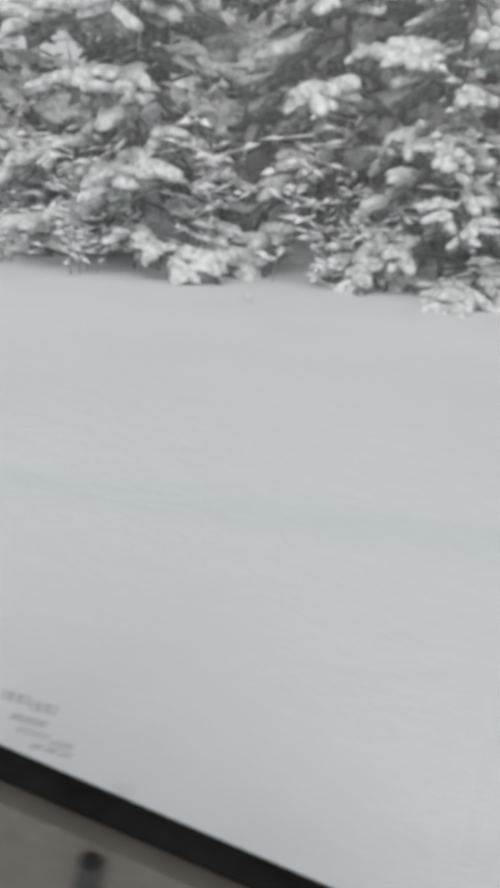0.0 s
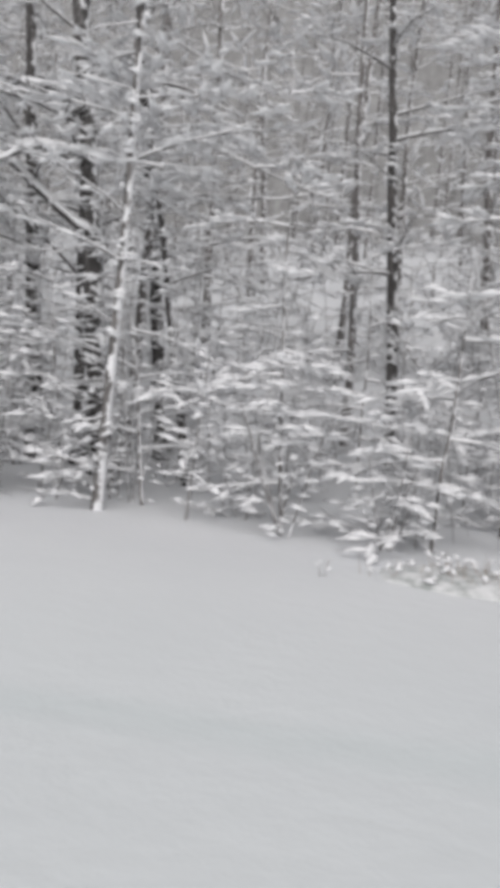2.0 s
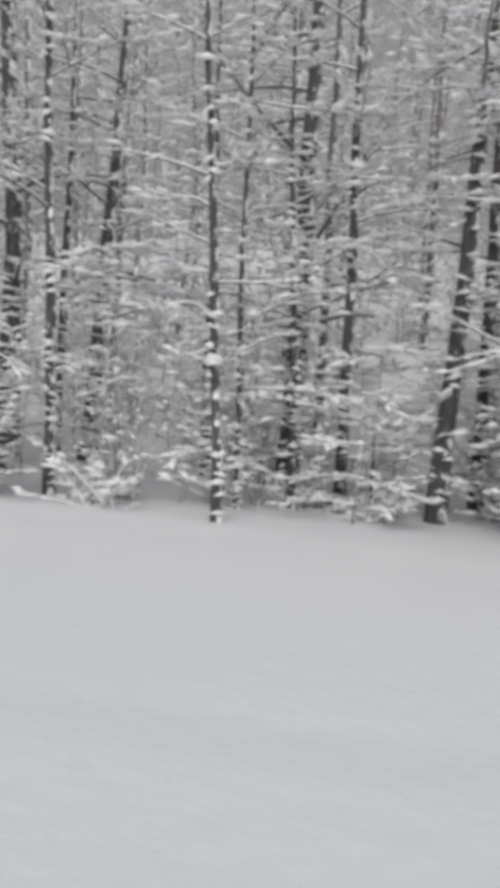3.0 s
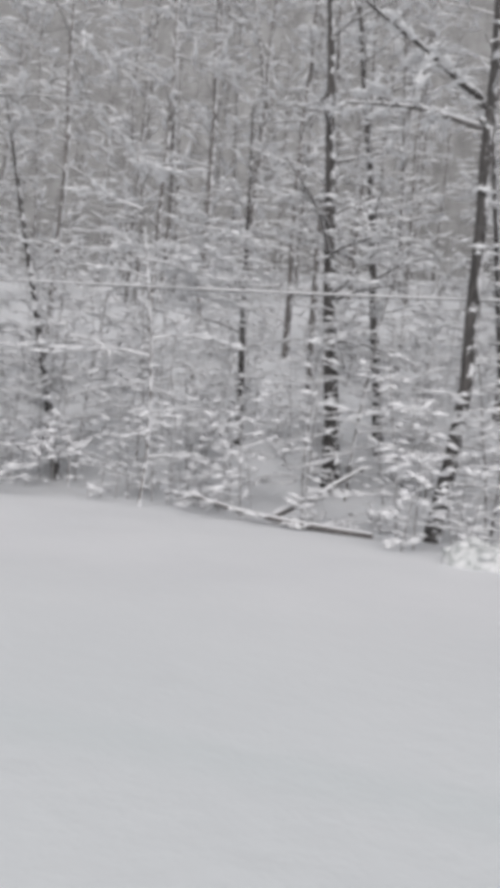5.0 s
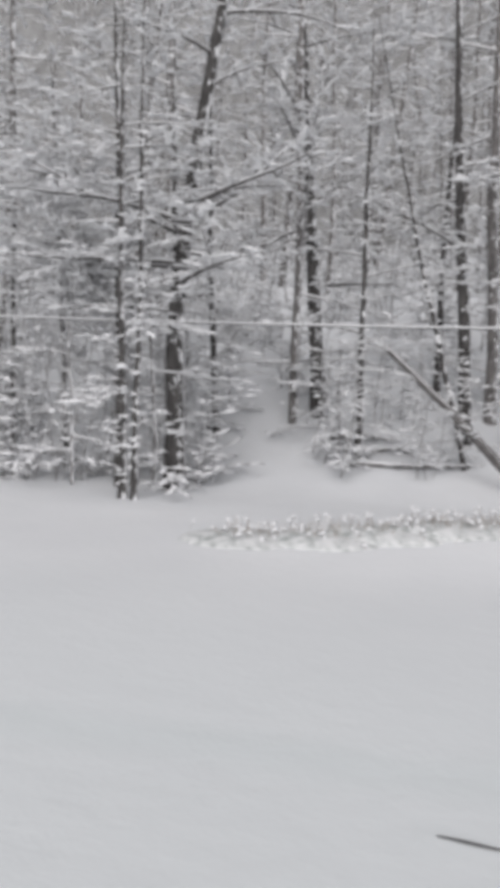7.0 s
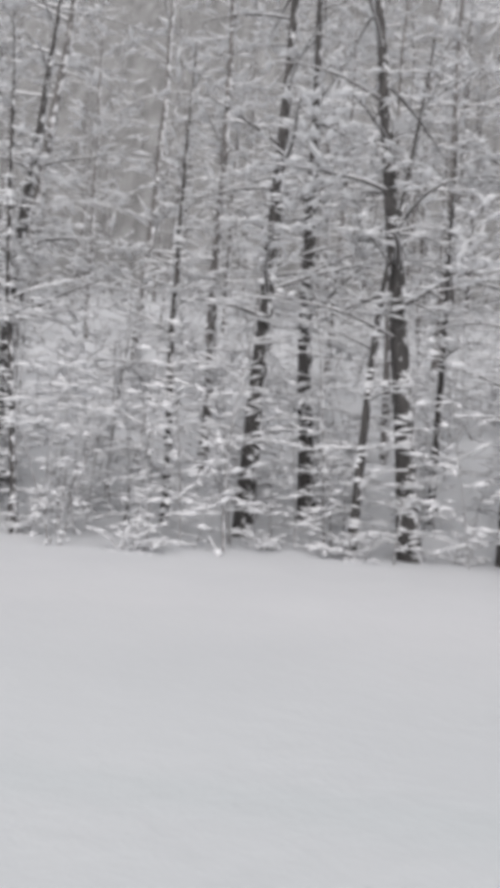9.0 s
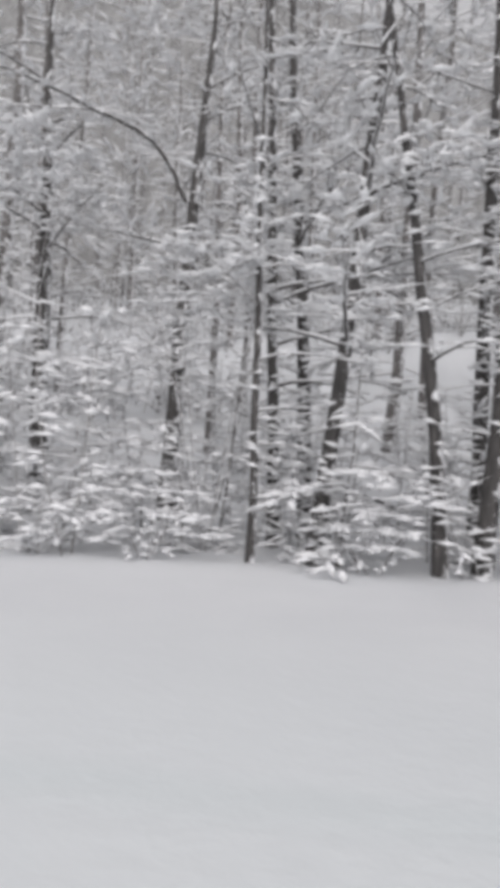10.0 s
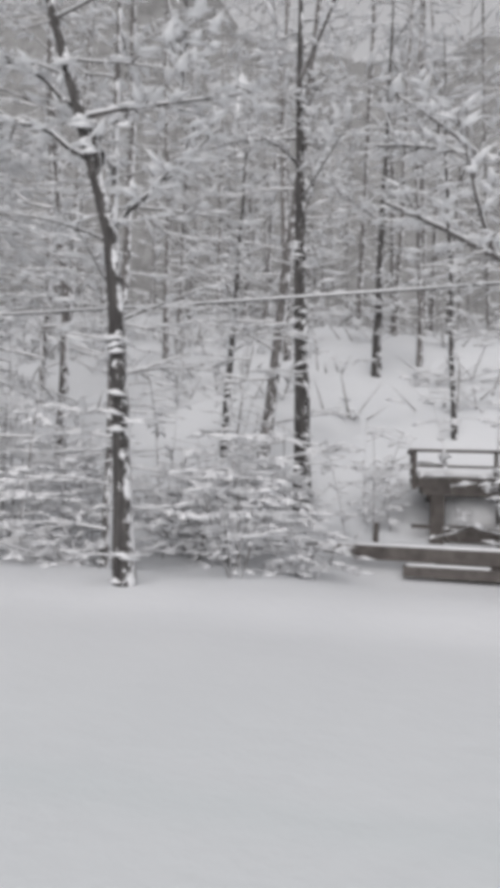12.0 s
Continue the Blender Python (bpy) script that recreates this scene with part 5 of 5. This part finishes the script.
def buried_shrub(x, y, seed):
    e = thing("buried_shrub", x, y, land(x, y), "small shrub rounded over with a thick pillow of snow", "shrub", "snow-pillowed shrubs")
    r_ = random.Random(seed)
    b = Build()
    b.lobe(Vector((0, 0, 0.02)), Vector((1, 0.15, 0.03)), 1.05, 0.7, 0.32, r_, 12, 6, 0)
    for j in range(18):
        a, d = r_.uniform(0, 6.28), r_.uniform(0.1, 0.48)
        b.lobe(Vector((math.cos(a) * d, math.sin(a) * d * 0.65, 0.30 * math.sqrt(1 - (d / 0.55) ** 2) + r_.uniform(-0.06, 0.02))), Vector((1, r_.uniform(-1.5, 1.5), r_.uniform(-0.5, 0.5))), r_.uniform(0.2, 0.36), r_.uniform(0.16, 0.26), r_.uniform(0.07, 0.12), r_, 7, 3, 0)
    part("snow_pillow", b, [MOTTLED_SNOW], e, smooth=True)


def dry_brush(x, y, seed):
    e = thing("dry_brush", x, y, land(x, y), "tan dry weeds poking through a bank of snow", "weeds", "dry weeds on the verge")
    r_ = random.Random(seed)
    w = Build()
    mound(w, 0.0, 0.0, -0.06, 1.9, 1.3, 0.15, r_)
    part("snow_bank", w, [MOTTLED_SNOW], e, smooth=True)
    b = Build()
    for j in range(110):
        p = Vector((r_.gauss(0, 0.38), r_.gauss(0, 0.2), 0.0))
        p.z = 0.13 * math.exp(-(p.x / 0.7) ** 2 - (p.y / 0.42) ** 2) - 0.04
        h = Vector((r_.uniform(-0.7, 0.7), r_.uniform(-0.6, 0.4), 1)).normalized()
        ln = r_.uniform(0.07, 0.26)
        b.sliver(p, p + h * ln, 0.012, 0.008, 0, 0)
        if j % 3 == 0:
            b.tuft(p + h * ln * r_.uniform(0.5, 1.0), Vector((r_.uniform(-1, 1), r_.uniform(-1, 1), 0.2)), r_.uniform(0.08, 0.18), r_.uniform(0.05, 0.10), r_.uniform(0.03, 0.05))
    tagged(part("weed_growth", b, [DRY_LEAF, SNOW], e, smooth=True), kind="stuff")


for k, (x, y) in enumerate(((6.9, 10.2), (10.75, 8.9), (10.2, 9.3), (81.0, 9.9), (81.6, 10.2))):
    buried_shrub(x, y, 60 + k)
for k, (x, y) in enumerate(((110.3, 8.3), (111.2, 8.4), (111.9, 8.7), (112.6, 9.0), (113.3, 9.2), (114.1, 9.5), (115.0, 9.7), (116.0, 9.9), (20.1, 8.3), (21.0, 8.5), (8.2, 9.2), (33.0, 6.6))):
    dry_brush(x, y, 80 + k)


def weed(x, y, seed):
    e = thing("weed", x, y, land(x, y), "dry weed sprig poking through the verge snow", "weed", "weeds in the verge")
    r_ = random.Random(seed)
    b = Build()
    for j in range(5):
        h = Vector((r_.uniform(-0.5, 0.5), r_.uniform(-0.4, 0.4), 1)).normalized()
        p = Vector((r_.uniform(-0.05, 0.05), r_.uniform(-0.04, 0.04), -0.03))
        ln = r_.uniform(0.08, 0.22)
        b.sliver(p, p + h * ln, 0.012, 0.008, 0, 0)
        b.tuft(p + h * ln * 0.9, Vector((r_.uniform(-1, 1), r_.uniform(-1, 1), 0.3)), r_.uniform(0.04, 0.09), 0.03, 0.02, r_.choice((0, 1)))
    part("stem", b, [GREY_TWIG, SNOW], e)


for k, (x, y) in enumerate(((9.91, 5.16), (8.82, 6.54), (8.29, 6.06), (11.24, 5.04), (11.11, 5.34), (12.04, 6.66), (6.95, 8.25), (8.96, 7.78), (5.72, 8.18), (6.31, 8.63), (5.8, 6.98), (4.37, 6.25), (6.57, 5.87), (2.0, 8.11), (-1.41, 9.59), (15.4, 6.6), (31.6, 6.2))):
    weed(x, y, 400 + k)


# saplings pressed into arches under their snow
def bowed_sapling(pts, r, fat):
    p0 = pts[0]
    e = thing("bowed_sapling", p0.x, p0.y, p0.z, "sapling bowed into an arch under heavy snow", "sapling")
    r_ = random.Random(int(p0.x * 7))
    q = [p - p0 for p in pts]
    b = Build()
    limb(b, q, r, r_, 0.08, 6)
    part("trunk", b, [TWIG, SNOW], e, smooth=True)
    b = Build()
    spray(b, q, 0.9, r_, 12, 6, 1.2, 0.2, 0.7, 1.5)
    for j in range(int(22 * fat)):
        c, d = along(q, r_.uniform(0.35, 0.99))
        b.lobe(c + Vector((r_.uniform(-0.15, 0.15), r_.uniform(-0.2, 0.2), r_.uniform(-0.12, 0.08))), d + Vector((r_.uniform(-0.4, 0.4), r_.uniform(-0.4, 0.4), r_.uniform(-0.3, 0.1))), r_.uniform(0.3, 0.6), r_.uniform(0.16, 0.3), r_.uniform(0.08, 0.15), r_, 7, 3, 1)
    tagged(part("crown", b, [TWIG, SNOW], e, smooth=True), kind="stuff")


bowed_sapling([on_land(5.6, 11.7, -0.05), on_land(5.9, 11.6, 1.3), Vector((6.82, 11.5, 1.85)), Vector((7.91, 11.5, 1.75)), Vector((8.7, 11.5, 1.55)), Vector((9.4, 11.5, 1.28)), Vector((10.11, 11.5, 0.85))], 0.04, 1.6)
bowed_sapling([on_land(11.9, 11.2, -0.05), on_land(11.6, 11.1, 2.2), Vector((10.9, 11.0, 2.63)), Vector((9.84, 11.0, 2.57)), Vector((8.63, 11.0, 2.11)), Vector((8.1, 11.0, 1.85))], 0.03, 0.5)


# stump in the clearing
def stump(x, y, r, h):
    e = thing("tree_stump", x, y, land(x, y), "dark broken tree stump with a cap of snow", "stump")
    r_ = random.Random(int(x))
    b = Build()
    b.tube([Vector((0, 0, -0.15)), Vector((0, 0, h * 0.4)), Vector((0.02, 0, h))], [r * 1.5, r * 1.05, r * 0.95], 10)
    part("trunk", b, [TWIG], e, smooth=True)
    b = Build()
    mound(b, 0.02, 0, h, r * 1.9, r * 1.8, 0.12, r_)
    part("snow_cap", b, [SNOW], e, "rounded cap of snow", True)


stump(170.9, 14.3, 0.24, 0.28)
fallen("fallen_log", [on_land(174.75, 14.9, 0.05), on_land(175.1, 15.0, 0.07), on_land(175.5, 15.1, 0.05)], 0.08, "short dark log lying in the clearing under snow", 0.03)


# the cable strung through the trees
def cable(x0, x1, y, low, at, k):
    b, w = Build(), Build()
    xs = np.linspace(x0, x1, 60)
    pts = [Vector((x - x0, 0, low + k * (x - at) ** 2)) for x in xs]
    b.tube(pts, [0.012] * len(pts), 6)
    w.twig([p + Vector((0, 0, 0.008)) for p in pts], 0.034, 0.036, 0.0, 1.0, 0, 0)
    e = thing("cable", x0, y, 0, "overhead cable lined with a ridge of snow", "cable")
    part("wire", b, [BLACK], e)
    part("snow_ridge", w, [SNOW], e, "snow along the wire", True)


cable(69.5, 84.4, 13.0, 4.2, 78.5, 0.0008)
cable(99.3, 133.0, 13.0, 3.22, 106.0, 0.00110)
cable(170.6, 193.8, 9.7, 3.64, 175.5, 0.0016)


# bare slivers of wet road in the wheel track
def bare_patch(x, y, lx, ly, turn, mat):
    b = Build()
    r_ = random.Random(int(x * 7))
    n = 12
    for zz, k in ((0.0, 1.0), (0.006, 0.85)):
        b.v += [Vector((lx / 2 * k * math.cos(6.283 * q / n) * r_.uniform(0.8, 1.1), ly / 2 * k * math.sin(6.283 * q / n) * r_.uniform(0.6, 1.2), zz)) for q in range(n)]
    for q in range(n):
        b.f.append((q, (q + 1) % n, n + (q + 1) % n, n + q))
    b.f.append(tuple(n + q for q in range(n)))
    b.m = [0] * len(b.f)
    ob = new("bare_patch", b.mesh("bare_patch", [mat]))
    ob.matrix_world = pose(x, y, land(x, y) + 0.004, 0, 0, turn)
    tagged(ob, "thin sliver of bare wet asphalt in the snowy road", "road patch", "bare patches on the road")


for x, y, lx, ly, a in ((107.78, 2.60, 0.18, 0.014, 0), (108.70, 2.54, 0.22, 0.014, -3), (112.05, 2.46, 0.26, 0.014, -8), (118.78, 2.60, 0.26, 0.075, 6), (172.25, 3.10, 0.18, 0.06, 0), (44.75, 2.21, 0.26, 0.014, 0)):
    bare_patch(x, y, lx, ly, a, SLUSH if ly > 0.05 else WET)


# ---- the timber deck on the hillside ----
def plank(parent, a, c, mat=None, label="", name="board"):
    b = Build()
    soft_box(b, a, c, 0.012)
    return part(name, b, [mat or TIMBER], parent, label)


DX, DY = 191.22, 15.0
deck = thing("timber_deck", DX, DY, 0.0, "weathered raised timber deck with snow-covered rails", "deck")
for px, py in ((0.36, 0.06), (1.72, 0.06), (3.2, 0.06), (0.36, 1.7), (1.72, 1.7), (3.2, 1.7)):
    plank(deck, (px, py, land(DX + px, DY + py) - 0.3), (px + 0.30, py + 0.22, 1.04), name="support_post")
plank(deck, (0.02, 0.0, 1.20), (3.8, 0.05, 1.40), name="fascia_board")
plank(deck, (0.02, 1.95, 1.20), (3.8, 2.0, 1.40), name="fascia_board")
plank(deck, (-0.03, 0.0, 1.20), (0.018, 2.0, 1.40), name="fascia_board")
plank(deck, (0.18, 0.012, 1.045), (3.8, 0.07, 1.196), name="bearer")
plank(deck, (0.18, 1.75, 1.045), (3.8, 1.81, 1.196), name="bearer")
for k in range(5):
    plank(deck, (0.24 + 0.8 * k, 0.075, 1.05), (0.30 + 0.8 * k, 1.74, 1.20), name="joist")
plank(deck, (-0.02, 0.10, 0.33), (3.6, 0.17, 0.42), name="cross_beam")
plank(deck, (0.68, 0.12, 0.06), (3.6, 0.20, 0.32), name="cross_beam")
plank(deck, (0.37, -0.01, 0.66), (0.42, 0.05, 1.04), name="brace")
for k in range(13):
    plank(deck, (0.03, 0.055 + k * 0.145, 1.402), (3.8, 0.19 + k * 0.145, 1.435), name="floor_board")
for px in (-0.03, 1.62, 2.7, 3.72):
    plank(deck, (px, -0.09, 1.16), (px + 0.09, -0.002, 1.955), name="rail_post")
plank(deck, (-0.03, 1.9, 1.44), (0.06, 1.99, 1.955), name="rail_post")
plank(deck, (-0.10, -0.13, 1.957), (3.85, 0.03, 2.01), name="top_rail")
plank(deck, (-0.10, 0.032, 1.957), (0.08, 2.0, 2.01), name="top_rail")
plank(deck, (-0.02, 1.96, 1.66), (3.8, 2.0, 1.72), name="mid_rail")
plank(deck, (-0.01, 0.0, 1.62), (0.03, 1.9, 1.70), name="mid_rail")
b = Build()
for a, c, z in (((-0.10, -0.13), (3.85, 0.03), 2.012), ((-0.10, 0.04), (0.08, 2.0), 2.012)):
    soft_box(b, (a[0], a[1], z), (c[0], c[1], z + 0.035), 0.03)
soft_box(b, (0.08, 0.06, 1.437), (3.7, 1.9, 1.56), 0.06)
part("snow_layer", b, [SNOW], deck, "even layer of snow on boards and rails", True)
r_ = random.Random(9)
b = Build()
mound(b, 1.55, 1.0, land(DX + 1.5, DY + 1.0) - 0.25, 2.1, 1.5, 0.95, r_)
part("snow_drift", b, [SNOW], deck, "snow drifted in below the boards", True)
stake = thing("stake", 190.48, 14.6, land(190.48, 14.6), "short dark wooden stake standing in the snow", "stake")
plank(stake, (-0.05, -0.04, -0.3), (0.05, 0.04, 0.50), name="post")

WX, WY = 189.15, 12.4
wall_of_logs = thing("timber_wall", WX, WY, 0.0, "low retaining wall of dark stacked timbers under snow", "retaining wall")
for x0, x1, y0, z0, z1 in ((1.0, 5.0, 0.0, -0.06, 0.19), (1.85, 5.0, -0.16, -0.30, -0.11), (2.4, 5.0, 0.05, -0.34, -0.065)):
    plank(wall_of_logs, (x0, y0, z0), (x1, y0 + 0.2, z1), name="timber")
b = Build()
b.tube([Vector((0.12, 0.12, 0.14)), Vector((0.55, 0.10, 0.10)), Vector((1.5, 0.06, 0.06))], [0.03, 0.10, 0.12], 9)
part("log", b, [TIMBER], wall_of_logs, "dark rounded log end", True)
b = Build()
soft_box(b, (1.0, -0.01, 0.192), (5.0, 0.21, 0.235), 0.05)
soft_box(b, (1.9, -0.17, -0.108), (3.3, -0.002, -0.075), 0.04)
b.twig([Vector((0.35, 0.1, 0.17)), Vector((0.7, 0.1, 0.19)), Vector((1.0, 0.08, 0.17))], 0.16, 0.05, 0.02, 0.8, 0, 0)
part("snow_layer", b, [SNOW], wall_of_logs, "snow along the top timber", True)


# ---- the open car door beside the start of the drive ----
def car_door():
    e = thing("car_door", -0.2, 0.56, 0.0, "beige inner car door panel with a black window seal", "car door")
    b = Build()
    # sloping belt line, falling forwards
    outline = [(-0.75, 0.0), (-0.60, 0.0), (-0.58, 0.40), (0.65, 0.36), (0.65, 0.575), (-0.75, 1.012)]
    n = len(outline)
    for yy in (0.0, 0.06):
        b.v += [Vector((px, yy, pz)) for px, pz in outline]
    b.f = [tuple(range(n)), tuple(range(2 * n - 1, n - 1, -1))] + [(q, n + q, n + (q + 1) % n, (q + 1) % n) for q in range(n)]
    b.m = [0] * (n + 2)
    part("inner_panel", b, [TRIM], e)
    b = Build()
    b.tube([Vector((-0.76, 0.035, 1.033)), Vector((0.66, 0.035, 0.595))], [0.019, 0.019], 10)
    part("window_seal", b, [RUBBER], e, "black rubber window seal")
    b = Build()
    b.tube([Vector((0.212, -0.006, 0.600)), Vector((0.214, -0.022, 0.640)), Vector((0.218, -0.022, 0.672)), Vector((0.226, -0.016, 0.700))], [0.014, 0.014, 0.012, 0.015], 8)
    part("door_pull", b, [BLACK], e, "dark pull handle")
    b = Build()
    outline = [(-0.75, 1.03), (0.65, 0.60), (0.65, 1.74), (-0.75, 1.74)]
    for yy in (0.033, 0.037):
        b.v += [Vector((px, yy, pz)) for px, pz in outline]
    b.f = [(0, 1, 2, 3), (7, 6, 5, 4)] + [(q, 4 + q, 4 + (q + 1) % 4, (q + 1) % 4) for q in range(4)]
    b.m = [0] * 6
    pane = part("window_pane", b, [PANE], e, "clear side window glass")
    pane.visible_shadow = False
    # the maker's mark on the glass, as plain bars
    for x0, z0, n, pitch, wide, tall in ((0.104, 0.881, 6, 0.0112, 0.0048, 0.014), (0.110, 0.851, 3, 0.0150, 0.0090, 0.010), (0.118, 0.832, 5, 0.0140, 0.0062, 0.009), (0.134, 0.811, 3, 0.0180, 0.0075, 0.008)):
        b = Build()
        for q in range(n):
            px, pz = x0 + q * pitch, z0 - q * pitch * 0.27 + 0.002 * ((q * 7) % 3 - 1)
            i = len(b.v)
            b.box((px, 0.0315, pz - tall / 2), (px + wide, 0.0325, pz + tall / 2))
            for v in b.v[i + 4:]:
                v.x += wide * 0.9
        part("glass_mark", b, [MARK], pane, "grey etched bars")


RUBBER = plain("rubber", [(0.3, (0.006, 0.006, 0.006)), (0.7, (0.012, 0.012, 0.012))], 20.0, 1.0, 0.0)
RUBBER.node_tree.nodes["Principled BSDF"].inputs["Specular IOR Level"].default_value = 0.1
MARK = plain("etched_mark", [(0.3, (0.20, 0.21, 0.21)), (0.7, (0.30, 0.31, 0.31))], 30.0, 0.8, 0.0)
PANE = nodes_of("clear_glass")[0]
glass = PANE.node_tree.nodes["Principled BSDF"]
glass.inputs["Transmission Weight"].default_value = 1.0
glass.inputs["Roughness"].default_value = 0.0
glass.inputs["IOR"].default_value = 1.45
glass.inputs["Base Color"].default_value = (1, 1, 1, 1)
TRIM = plain("beige_trim", [(0.3, (0.105, 0.096, 0.086)), (0.7, (0.14, 0.127, 0.113))], 30.0, 0.7, 0.1)
car_door()
